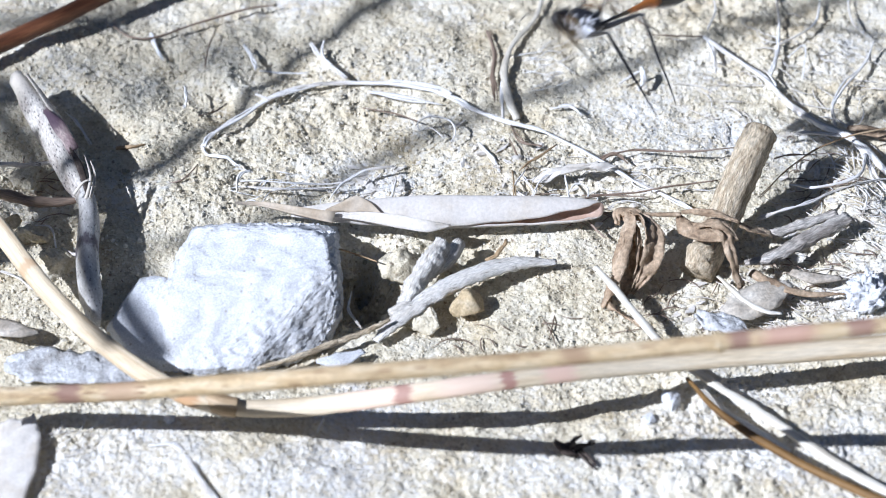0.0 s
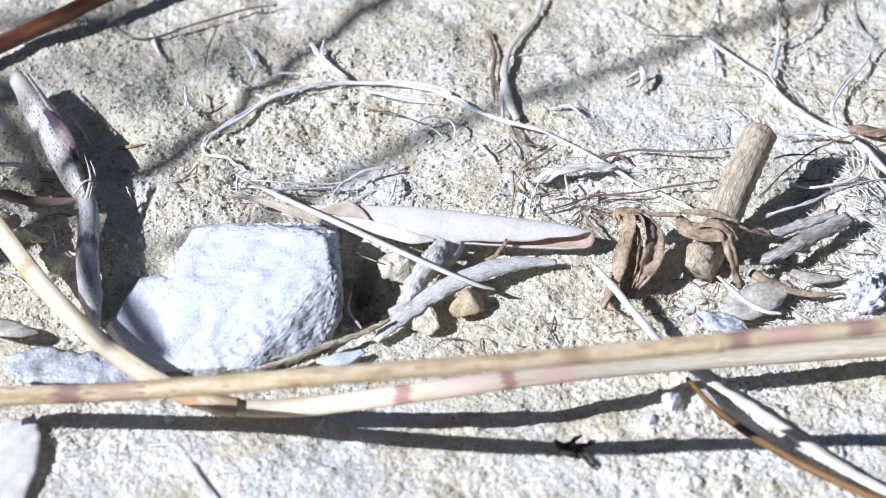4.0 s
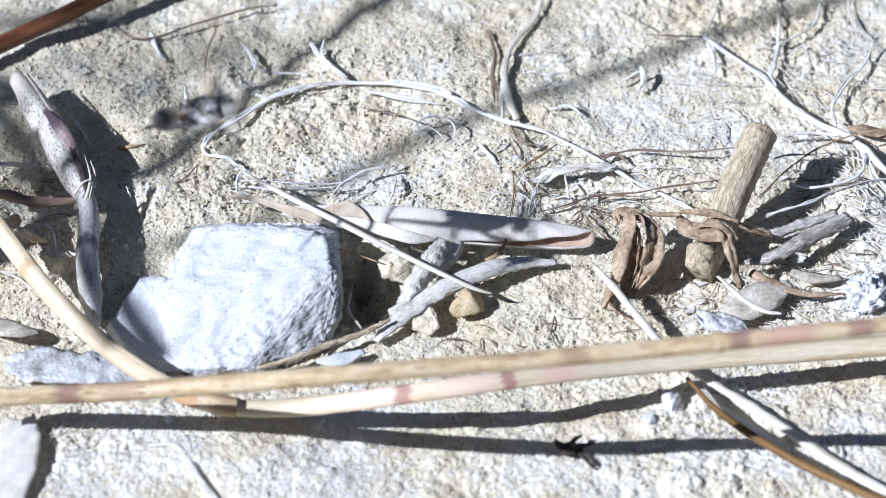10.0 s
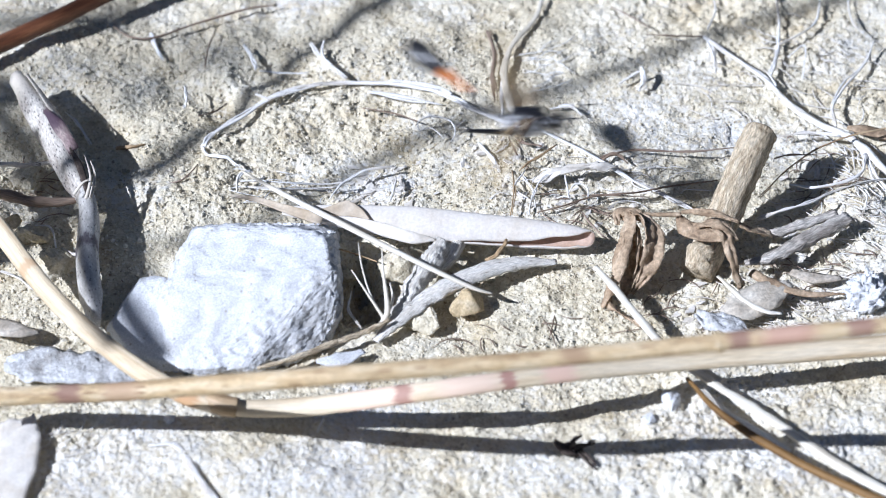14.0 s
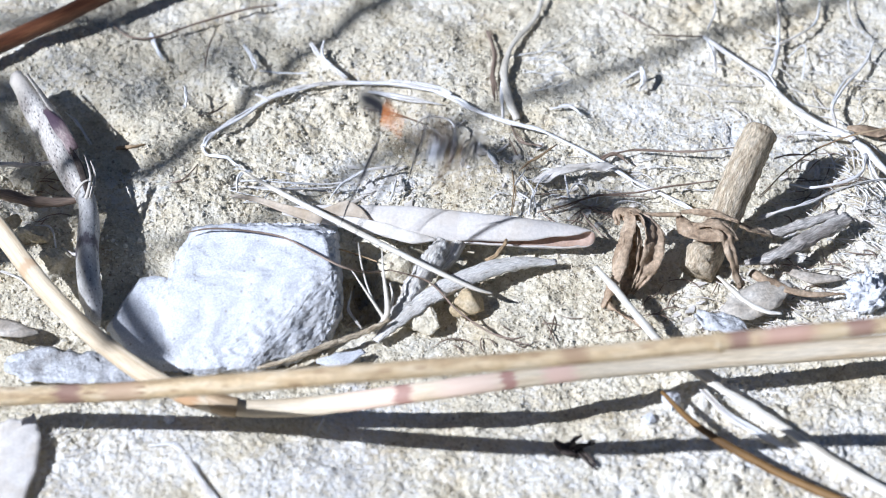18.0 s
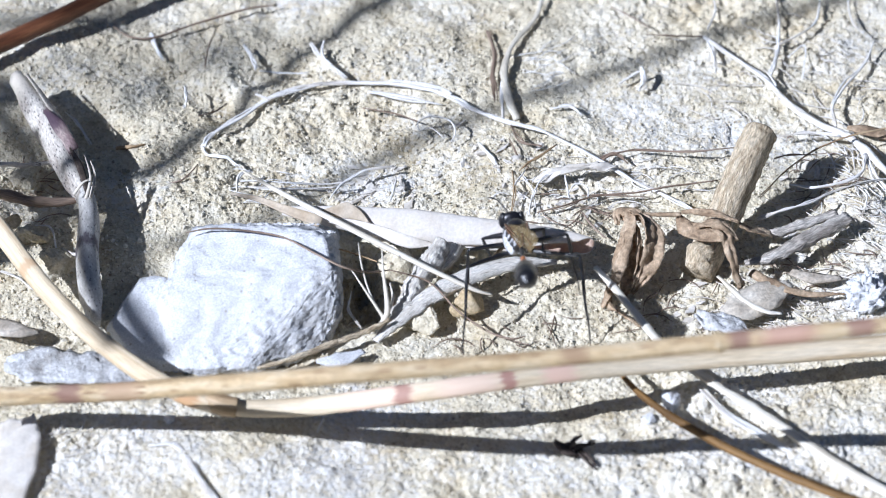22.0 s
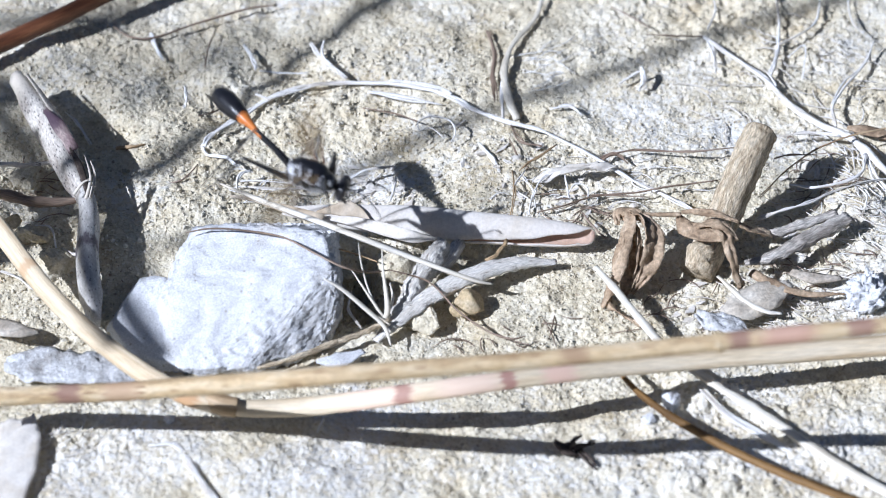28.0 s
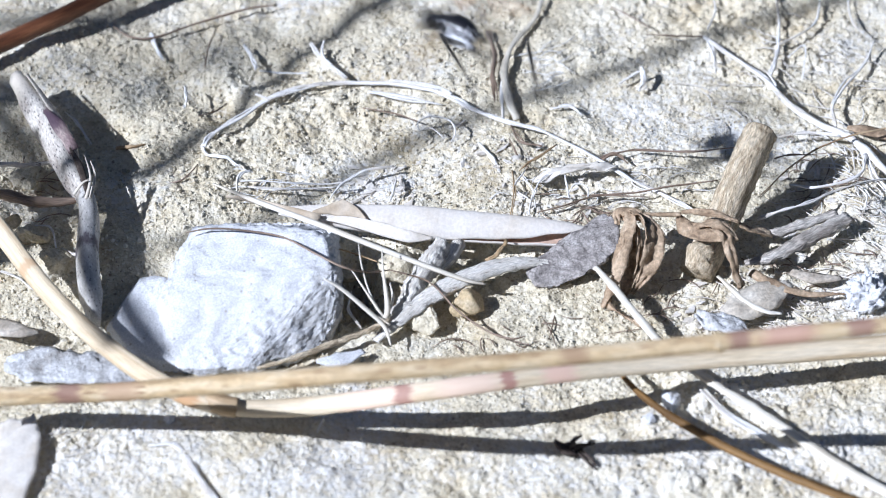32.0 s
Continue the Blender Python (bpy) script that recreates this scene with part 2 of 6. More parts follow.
def tube_data(pts, r, sides=8, flat=1.0, n=6, uneven=0.0, seed=0, up=(0, 0, 1), ridges=0.0):
    c = spline(pts, n)
    rad = np.interp(np.linspace(0, 1, len(c)), np.linspace(0, 1, len(arr(r).ravel())), arr(r).ravel())
    rng = np.random.RandomState(seed + 11)
    t = unit(np.gradient(c, axis=0))
    side = unit(np.cross(t, arr(up)))
    top = np.cross(side, t)
    dist = np.concatenate([[0], np.cumsum(np.linalg.norm(np.diff(c, axis=0), axis=1))])
    verts, along = [], []
    wob = 1 + uneven * rng.uniform(-1, 1, (len(c), sides))
    wob = (wob + np.roll(wob, 1, axis=0) + np.roll(wob, 1, axis=1)) / 3 + ridges * np.cos(np.arange(sides) * 2.4)[None, :]
    for i in range(len(c)):
        for k in range(sides):
            a = 2 * math.pi * k / sides
            q = rad[i] * wob[i, k]
            verts.append(c[i] + side[i] * q * math.cos(a) + top[i] * q * flat * math.sin(a))
            along.append((dist[i], rad[i] * math.cos(a) * 1.6, rad[i] * math.sin(a) * 1.6))
    faces = [(i * sides + k, i * sides + (k + 1) % sides, (i + 1) * sides + (k + 1) % sides, (i + 1) * sides + k)
             for i in range(len(c) - 1) for k in range(sides)]
    for i in (0, len(c) - 1):
        verts.append(c[i])
        along.append((dist[i] * 3, 0, 0))
        j = len(verts) - 1
        ring = [i * sides + k for k in range(sides)]
        for k in range(sides):
            f = (j, ring[k], ring[(k + 1) % sides])
            faces.append(f if i else f[::-1])
    return verts, faces, along


def tube(name, pts, r, material, parent=None, label="", **more):
    v, f, a = tube_data(pts, r, **more)
    return build(name, v, f, material, parent, label, a)


def join_data(pieces):
    verts, faces, along = [], [], []
    for v, f, a in pieces:
        k = len(verts)
        verts += list(v)
        along += list(a)
        faces += [tuple(i + k for i in q) for q in f]
    return verts, faces, along


def shell_data(grid, thick):
    """A sheet with thickness over a grid of points (rows x columns x 3)."""
    g = arr(grid)
    n, m = g.shape[:2]
    nor = unit(np.cross(np.gradient(g, axis=0), np.gradient(g, axis=1)))
    top, low = (g + nor * thick / 2).reshape(-1, 3), (g - nor * thick / 2).reshape(-1, 3)
    q = n * m
    faces = []
    for i in range(n - 1):
        for k in range(m - 1):
            a, b, c, d = i * m + k, i * m + k + 1, (i + 1) * m + k + 1, (i + 1) * m + k
            faces += [(a, d, c, b), (a + q, b + q, c + q, d + q)]
    rim = [k for k in range(m)] + [i * m + m - 1 for i in range(1, n)] + [(n - 1) * m + k for k in range(m - 2, -1, -1)] + [i * m for i in range(n - 2, 0, -1)]
    for a, b in zip(rim, rim[1:] + rim[:1]):
        faces.append((a, b, b + q, a + q))
    dist = np.concatenate([[0], np.cumsum(np.linalg.norm(np.diff(g[:, m // 2], axis=0), axis=1))])
    al = np.zeros((n, m, 3))
    al[..., 0] = dist[:, None]
    al[..., 1] = np.linspace(0, 2.5, m)[None, :]
    al = np.vstack([al.reshape(-1, 3)] * 2)
    return np.vstack([top, low]), faces, al


def strip_data(pts, widths, thick=0.15, curl=0.0, lean=0.0, n=6, cross=6, ruffle=0.0, seed=0):
    """A leaf-like strip along a smooth line: curl (degrees) bends it round that line, lean tips it over."""
    c = spline(pts, n)
    w = np.interp(np.linspace(0, 1, len(c)), np.linspace(0, 1, len(widths)), arr(widths))
    t = unit(np.gradient(c, axis=0))
    side = unit(np.cross(t, arr((0, 0, 1))))
    top = np.cross(side, t)
    rng = np.random.RandomState(seed + 5)
    ca, sa = math.cos(radians(lean)), math.sin(radians(lean))
    side, top = side * ca + top * sa, top * ca - side * sa
    g = np.zeros((len(c), cross + 1, 3))
    ph = rng.uniform(0, 6, 3)
    for k in range(cross + 1):
        s = 2 * k / cross - 1
        a = radians(curl) * s
        if abs(curl) > 1:
            rr = w / 2 / radians(abs(curl))
            x, z = rr * math.sin(abs(a)) * (1 if s > 0 else -1), rr * (1 - math.cos(a)) * (1 if curl > 0 else -1)
        else:
            x, z = w / 2 * s, 0 * w
        z = z + ruffle * np.array([noise.noise(Vector(q) * 0.7 + Vector((0, s * 1.7, seed * 3.7))) * 1.6 + noise.noise(Vector(q) * 2.2 + Vector((s * 3.1, 0, seed))) * 0.7 for q in c])
        g[:, k] = c + side * np.reshape(x, (-1, 1)) + top * np.reshape(z, (-1, 1))
    return shell_data(g, thick)


def strip(name, pts, widths, material, parent=None, label="", **more):
    v, f, a = strip_data(pts, widths, **more)
    return build(name, v, f, material, parent, label, a)


def rock_data(points, cuts=3, rough=0.3, seed=0, freq=0.5, worn=None):
    """A broken stone: the hull of its corners, cut finer and roughened; worn(place) gives how pitted it is there."""
    bm = bmesh.new()
    for q in points:
        bm.verts.new(Vector(q))
    hull = bmesh.ops.convex_hull(bm, input=bm.verts)
    bmesh.ops.delete(bm, geom=[g for g in hull["geom_interior"] if isinstance(g, bmesh.types.BMVert)], context="VERTS")
    for step in range(cuts):
        bmesh.ops.subdivide_edges(bm, edges=bm.edges, cuts=1, use_grid_fill=True)
        bmesh.ops.triangulate(bm, faces=bm.faces)
        if step in (1, 2):
            bmesh.ops.smooth_vert(bm, verts=bm.verts, factor=0.25, use_axis_x=True, use_axis_y=True, use_axis_z=True)
    bm.normal_update()
    off = Vector((seed * 7.3, seed * 3.1, seed))
    for v in bm.verts:
        q = v.co * freq + off
        v.co += v.normal * rough * (noise.noise(q) + 0.5 * noise.noise(q * 2.7) + 0.35 * noise.noise(q * 7) + 0.2 * noise.noise(q * 17))
        if worn:
            w = worn(v.co)
            v.co -= v.normal * 0.7 * w * (0.8 * max(0, noise.noise(v.co * 0.55 + off) - 0.12) + 0.55 * max(0, noise.noise(v.co * 1.9 - off) - 0.15) + 0.22 * noise.noise(v.co * 4.3))
    verts = [tuple(v.co) for v in bm.verts]
    bm.verts.index_update()
    faces = [tuple(v.index for v in f.verts) for f in bm.faces]
    bm.free()
    return verts, faces


def lump(name, centre, size, material, parent=None, label="", seed=0, rough=0.2, cuts=3, freq=0.6):
    rng = np.random.RandomState(seed + 3)
    pts = unit(rng.normal(size=(16, 3))) * rng.uniform(0.85, 1.1, (16, 1)) * arr(size) + arr(centre)
    v, f = rock_data(pts, cuts, rough, seed, freq)
    return build(name, v, f, material, parent, label)


# ---- ground ----
def hashed(i, j, seed):
    h = np.sin(i * 127.1 + j * 311.7 + seed * 74.7) * 43758.5453
    return h - np.floor(h)


def vnoise(x, y, cell, seed):
    x, y = x / cell, y / cell
    i, j = np.floor(x), np.floor(y)
    u, v = x - i, y - j
    u, v = u * u * (3 - 2 * u), v * v * (3 - 2 * v)
    a, b, c, d = hashed(i, j, seed), hashed(i + 1, j, seed), hashed(i, j + 1, seed), hashed(i + 1, j + 1, seed)
    return (a * (1 - u) + b * u) * (1 - v) + (c * (1 - u) + d * u) * v - 0.5


def domes(x, y, cell, seed, fill=0.8):
    """Crumbs: rounded lumps of uneven size strewn over the plane."""
    gx, gy = x / cell, y / cell
    i, j = np.floor(gx), np.floor(gy)
    best = np.zeros_like(gx)
    for di in (-1, 0, 1):
        for dj in (-1, 0, 1):
            a, b = i + di, j + dj
            cx, cy = a + hashed(a, b, seed), b + hashed(a, b, seed + 1)
            r = (0.30 + 0.45 * hashed(a, b, seed + 2)) * (hashed(a, b, seed + 3) < fill)
            d2 = (gx - cx) ** 2 + ((gy - cy) * (0.8 + 0.5 * hashed(a, b, seed + 4))) ** 2
            best = np.maximum(best, np.sqrt(np.maximum(0, r * r - d2)) * (0.6 + 0.5 * hashed(a, b, seed + 5)))
    return best * cell


# x, y, height, reach along x, reach along y: hollows and rises
LIE = [(13.2, 9.9, -1.6, 3.6, 0.8), (-8.1, -4.6, -7.0, 2.5, 4.2), (-8.29, -0.63, -9.0, 0.95, 1.0), (-42.85, 10.08, -2.4, 4.5, 7.0), (-26.5, 10.08, 0.9, 7.0, 7.0), (-8.73, 33.11, 0.9, 9.0, 8.0),
       (-41.67, 36.11, 1.0, 9.0, 7.0), (9.95, -8.71, 0.6, 5.0, 5.0), (3.79, 0.09, -1.2, 5.0, 2.2), (37.71, 10.08, -0.9, 3.0, 5.0),
       (-15.46, -30.4, 0.5, 20.0, 5.0), (12.34, -28.78, -0.7, 2.5, 2.0), (16.91, -2.58, 0.5, 5.0, 5.0)]


def ground_height(x, y):
    far = np.exp(-(np.maximum(0, np.hypot(x, y) - 70) / 60) ** 2)
    broken = 0.8 + 1.1 * np.exp(-((x + 27) / 20) ** 2 - ((y - 26) / 15) ** 2)
    z = 1.1 * vnoise(x, y, 17, 1) + 1.1 * broken * vnoise(x, y, 6, 2) + 0.6 * broken * vnoise(x, y, 2.6, 3)
    for cx, cy, h, rx, ry in LIE:
        z = z + h * np.exp(-((x - cx) / rx) ** 2 - ((y - cy) / ry) ** 2)
    rough = np.clip(0.75 + 1.3 * vnoise(x, y, 12, 4), 0.6, 1.25)
    crumb = 0.20 * domes(x, y, 2.6, 10, 0.22) + 0.36 * domes(x, y, 1.1, 20, 0.35) + 0.40 * domes(x, y, 0.4, 30, 0.75)
    pits = -1.1 * np.maximum(0, vnoise(x, y, 1.7, 6) - 0.28) - 0.8 * np.maximum(0, vnoise(x, y, 0.9, 7) - 0.28)
    z = z + rough * (crumb + pits + 0.28 * vnoise(x, y, 1.2, 8) + 0.18 * vnoise(x, y, 0.6, 9) + 0.22 * vnoise(x, y, 0.3, 5))
    return z * far - 0.5


def axis(lo, hi, step):
    mid = np.arange(lo, hi, step)
    out = np.cumsum(0.3 * 1.35 ** np.arange(42))
    return np.concatenate([lo - out[::-1], mid, hi + out])


gx, gy = axis(-49, 49, 0.13), axis(-38, 45, 0.13)
X, Y = np.meshgrid(gx, gy)
Z = ground_height(X, Y)
nx, ny = len(gx), len(gy)
gm = bpy.data.meshes.new("ground")
gm.vertices.add(nx * ny)
gm.vertices.foreach_set("co", (np.stack([X, Y, Z], -1) * MM).ravel())
ii = (np.arange(ny - 1)[:, None] * nx + np.arange(nx - 1)[None, :]).ravel()
gm.loops.add(4 * len(ii))
gm.loops.foreach_set("vertex_index", np.stack([ii, ii + 1, ii + nx + 1, ii + nx], -1).ravel())
gm.polygons.add(len(ii))
gm.polygons.foreach_set("loop_start", np.arange(len(ii)) * 4)
gm.polygons.foreach_set("loop_total", np.full(len(ii), 4))
gm.polygons.foreach_set("use_smooth", np.ones(len(ii), dtype=bool))
# where white lime dust lies on the sand: x, y, reach along x, reach along y
LIME = [(-7.25, 11.01, 4.0, 3.0), (10.89, 28.16, 2.6, 5.0), (21.8, 22.34, 9.0, 8.0), (32.37, 19.46, 8.0, 6.0), (39.64, 31.12, 6.0, 6.0), (28.12, 30.13, 6.0, 5.0), (-28.98, -32, 11.0, 5.0), (-8.87, -33.59, 14.0, 6.0), (-5.18, -23.49, 8.0, 3.2), (9.54, -32.79, 10.0, 5.0),
        (28, -32, 12.0, 6.0), (-35.27, -18.09, 5.0, 3.0), (-16.19, 40.16, 4.0, 4.0), (42.31, -6.97, 4.0, 5.0), (-10.83, 14.74, 6.0, 4.0), (27.98, -21.42, 8.0, 5.0), (-10.23, -18.09, 4.0, 2.0)]
lime = np.zeros_like(Z)
for cx, cy, rx, ry in LIME:
    lime = np.maximum(lime, np.exp(-((X - cx) / rx) ** 2 - ((Y - cy) / ry) ** 2))
lime_at = gm.attributes.new("lime", "FLOAT", "POINT")
lime_at.data.foreach_set("value", (0.24 * lime + 0.35 * np.exp(-((X - LIME[0][0]) / 4.0) ** 2 - ((Y - LIME[0][1]) / 2.8) ** 2) + 0.35 * vnoise(X, Y, 9, 40) + 0.2 * vnoise(X, Y, 3, 41)).ravel())
gm.materials.append(SAND)
gm.update()
gm.validate()
tagged(new("ground", gm), "pale cream crumbly sand with white lime dust", "ground", kind="structure")


def grains(name, count, lo, hi, seed, material, label, spread=(-48, 48, -37, 44)):
    """Loose grains lying on the ground, all in one mesh."""
    rng = np.random.RandomState(seed)
    bm = bmesh.new()
    bmesh.ops.create_icosphere(bm, subdivisions=1, radius=1.0)
    v0 = np.array([v.co[:] for v in bm.verts])
    bm.verts.index_update()
    f0 = np.array([[v.index for v in f.verts] for f in bm.faces])
    bm.free()
    x, y = rng.uniform(spread[0], spread[1], count), rng.uniform(spread[2], spread[3], count)
    s = lo + (hi - lo) * rng.uniform(0, 1, count) ** 3
    z = ground_height(x, y) + s * 0.3
    sh = v0[None] * (1 + 0.28 * rng.normal(size=(count, len(v0), 1))) * (s[:, None] * rng.uniform(0.6, 1.1, (count, 3)))[:, None, :]
    vs = sh + np.stack([x, y, z], -1)[:, None, :]
    fs = (f0[None] + (np.arange(count) * len(v0))[:, None, None]).reshape(-1, 3)
    return tagged(build(name, vs.reshape(-1, 3), fs.tolist(), material, smooth=False), label, "sand", kind="stuff")


grains("sand_grains", 40000, 0.05, 0.17, 4, GRAIN, "loose sand grains and small crumbs on the ground")

grains("soil_crumbs", 6000, 0.09, 0.30, 9, GRAIN, "loose crumbs of dry soil round the dead stalk and the burrow", (-46, 2, -12, 36))
grains("soil_crumbs", 9000, 0.07, 0.20, 12, GRAIN, "loose small crumbs of pale dry soil", (0, 46, -22, 40))

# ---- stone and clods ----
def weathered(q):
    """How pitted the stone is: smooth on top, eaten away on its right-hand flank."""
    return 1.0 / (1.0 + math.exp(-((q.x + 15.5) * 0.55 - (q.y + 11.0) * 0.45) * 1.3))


sv, sf = rock_data([(-29.31, -13.57, -1), (-26.39, -18.47, -1), (-18.87, -18.47, -1), (-15.7, -17.2, -1), (-11.0, -12.9, -1), (-10.22, -8.12, -2), (-10.85, 1.58, -2), (-28.18, -12.62, 3), (-27.31, -6.84, 3.6), (-24.95, -2.06, 4.4), (-20.66, -2.45, 4.8), (-17.81, -2.47, 5.4), (-11.0, -5.4, 6.2),
                    (-10.5, -9.56, 5.6), (-13.22, -10.33, 4.5), (-17.91, -15.88, 2.5), (-18.96, -19.1, 0.9), (-10.0, -12.6, 2.4), (-12.2, -16.0, 0.4), (-26.29, -19.18, 0.6), (-25.44, 4.89, -1), (-10.66, 4.89, -1)], 5, 0.36, 3, 0.45, weathered)
lv, lf = rock_data([(-33.86, -11.69, -1), (-31.08, -16.11, -1), (-26.94, -18.47, -1), (-23.7, -16.11, -1), (-25.84, -5.8, -1), (-30.53, -3.17, -1), (-33.19, -12.79, 1), (-30.31, -8.28, 2.9), (-27.73, -7.88, 3.3), (-24.75, -14.13, 2.0), (-25.73, -18.6, 0.6), (-30.52, -16.86, 0.7)], 4, 0.2, 4, 0.5)
sv, sf, sa = join_data([(sv, sf, sv), (lv, lf, lv)])
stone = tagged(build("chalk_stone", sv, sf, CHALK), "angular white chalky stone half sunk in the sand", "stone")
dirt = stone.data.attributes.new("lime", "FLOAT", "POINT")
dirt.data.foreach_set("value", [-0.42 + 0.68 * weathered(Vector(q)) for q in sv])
tagged(lump("pebble", (2.37, -9.52, 0.7), (2.0, 1.9, 1.7), PEBBLE, seed=2, rough=0.18), "rounded tan pebble beside the grey twig", "pebble")
tagged(lump("clod", (-4.45, -3.11, 0.6), (2.4, 2.6, 1.9), SAND, seed=5, rough=0.4), "crumbly lump of dry sand beside the burrow", "clod")
for cx, cy, cz, size, k in ((-9.0, -8.2, -4.0, 1.1, 31), (-7.2, -7.4, -4.4, 0.9, 32), (-6.0, -3.0, -2.6, 1.1, 33), (-9.6, -1.6, -2.4, 1.0, 34), (-7.4, -10.6, -2.2, 0.8, 35), (-5.6, -9.0, -2.0, 0.9, 36)):
    tagged(lump("clod", (cx, cy, cz), (size, size * 1.1, size * 0.8), SAND, seed=k, rough=0.3, cuts=3), "crumbly clod of dry soil in the burrow", "clod")
tagged(lump("clod", (-1.63, -11.47, 0.3), (1.7, 2.2, 1.3), SAND, seed=6, rough=0.3), "crumbly lump of dry sand beside the pebble", "clod")
tagged(lump("clod", (-39.06, -2.81, 0.2), (2.6, 2.6, 1.6), SAND, seed=8, rough=0.5), "lump of dry sand beside the dead stalk", "clod")
tagged(lump("clod", (-41.51, 1.19, 0.2), (1.8, 2.0, 1.6), SAND, seed=18, rough=0.5), "lump of dry sand beside the dead stalk", "clod")
tagged(lump("clod", (-43.63, 12.43, -0.4), (2.2, 2.0, 1.4), SAND, seed=19, rough=0.6), "lump of dry sand beside the dead stalk", "clod")
tagged(lump("clod", (42.5, -7.67, 0.6), (2.7, 3.0, 1.6), CHALK, seed=9, rough=0.8, cuts=4, freq=1.1), "white limy crumb of soil among dry roots", "clod")
tagged(lump("clod", (22.36, -23.46, 0.2), (1.4, 1.5, 1.0), CHALK, seed=10, rough=0.3), "white limy crumb of soil", "clod")
tagged(lump("pebble", (-44, 3.99, 0.5), (1.0, 1.0, 0.9), PEBBLE, seed=12, rough=0.12), "small round tan pebble", "pebble")
tagged(lump("pebble", (-26.55, -25.81, 0.1), (0.65, 0.6, 0.5), CHALK, seed=13, rough=0.08), "tiny white pebble on the sand", "pebble")
tagged(lump("pebble", (19.91, -26.05, 0.1), (0.9, 0.9, 0.8), CHALK, seed=14, rough=0.1), "small white pebble on the sand", "pebble")

# crumbs and flakes of lime along the upper edge of the stone
rng = np.random.RandomState(61)
for x0, y0, z0, count, reach in ((-21.0, -2.1, 4.45, 30, 2.0), (-16.0, -2.3, 5.2, 36, 2.2), (-12.4, -4.0, 5.6, 20, 0.9)):
    crumbs = []
    for k in range(count):
        back = abs(rng.normal()) * 0.6
        c = (x0 + np.clip(rng.normal(), -1.6, 1.6) * reach, y0 + back, z0 - 0.85 * back)
        size = rng.uniform(0.08, 0.26)
        pts = unit(rng.normal(size=(9, 3))) * arr((size * 1.6, size, size * 0.7)) + arr(c)
        vv, ff = rock_data(pts, 1, 0.05, k, 2.0)
        crumbs.append((vv, ff, vv))
    vv, ff, aa = join_data(crumbs)
    tagged(build("lime_crumbs", vv, ff, CRUST, smooth=False), "white lime crumbs and flakes on the stone's edge", "lime crumbs", kind="stuff")

# ---- large dry stems ----
long_one = tagged(tube("long_straw", [(-45.66, -29.03, 5.5), (-42.35, -29.32, 6.2), (-31.32, -31.36, 8.6), (-25.8, -33.03, 10.6), (-20.24, -36.28, 14), (-12.16, -40.27, 18.4), (-4.34, -41.36, 20.2), (11.11, -41.98, 22.4), (26.4, -42.69, 25), (39.98, -42.89, 27), (44.56, -43.26, 28)],
            [0.92, 0.95, 0.92, 0.94, 0.95, 0.92, 0.88, 0.84, 0.86, 0.80, 0.8], STRAW, sides=12, uneven=0.05, seed=1), "long straw-coloured dry grass stem with dark stains", "straw")
flat_one = tagged(tube("bent_straw", [(-48.17, 2.1, 6.5), (-44.39, -3.53, 5.4), (-39.96, -10.62, 4.6), (-35.7, -16.4, 4.2), (-31.59, -20.83, 3.9), (-27.59, -24.29, 3.6), (-23.11, -26.91, 3.3), (-18.77, -26.8, 2.4), (-12.21, -27.06, 3), (-1.29, -29.63, 7.2), (9.53, -27.3, 7), (22.76, -23.13, 5.2), (43.25, -19.44, 4), (48.37, -18.86, 4)],
            [1.05, 1.05, 1.0, 1.0, 1.0, 1.0, 0.85, 0.9, 1.0, 1.0, 0.95, 1.05, 1.1, 1.1], RIBBON, sides=12, flat=0.55, uneven=0.04, seed=2, up=(-0.5, -0.6, 1)),
       "bent pale flattened straw with pinkish brown stains", "straw")
tagged(tube("rust_straw", [(-66.07, 19.65, 0.0), (-56.35, 24.93, 1.6), (-47.19, 30.8, 2.6), (-41.35, 34.23, 3.4), (-37.28, 37.22, 3.8), (-31.41, 41.48, 4.2), (-18.96, 54.03, 3.6), (-1.56, 77.25, 0.5)], [1.0, 1.0, 0.95, 0.9, 0.85], RUST, sides=12, uneven=0.03), "glossy rust-brown dry stem above the sand", "stem")

tube("node", [(-22.79, -26.66, 3.3), (-21.3, -27.2, 3.2), (-19.83, -27.39, 3.0)], [0.98, 1.08, 0.98], OCHRE, flat_one, "brown translucent node at the bend", sides=12, flat=0.6, up=(-0.5, -0.6, 1))
for q in ([(24.59, -42.51, 24.6), (24.99, -42.58, 24.7), (25.39, -42.62, 24.8)],):
    tube("joint", q, [0.9, 1.0, 0.9], STRAW, long_one, sides=12)

# dead stalk in two halves
stalk = tagged(tube("dead_reed", [(-44.78, 23.52, 3.6), (-42.5, 18.27, 3.8), (-39.91, 12.71, 3.5), (-37.89, 8.05, 3), (-36.55, 4.88, 2.6)], [0.75, 1.25, 1.35, 1.25, 0.8], STALK, sides=14, flat=1.5, uneven=0.08, seed=4, ridges=0.06),
               "split grey-white dead stalk with dark specks and purple stains", "dead stalk")
tube("lower_half", [(-36.65, 6.65, 2.8), (-35.87, 1.54, 2.9), (-35.7, -4.13, 2.8), (-35.04, -9.77, 2.4), (-34.45, -13.54, 1.8)], [0.7, 1.05, 1.15, 1.2, 0.6], SPOTTED, stalk, sides=14, flat=1.7, uneven=0.06, seed=5, ridges=0.06)
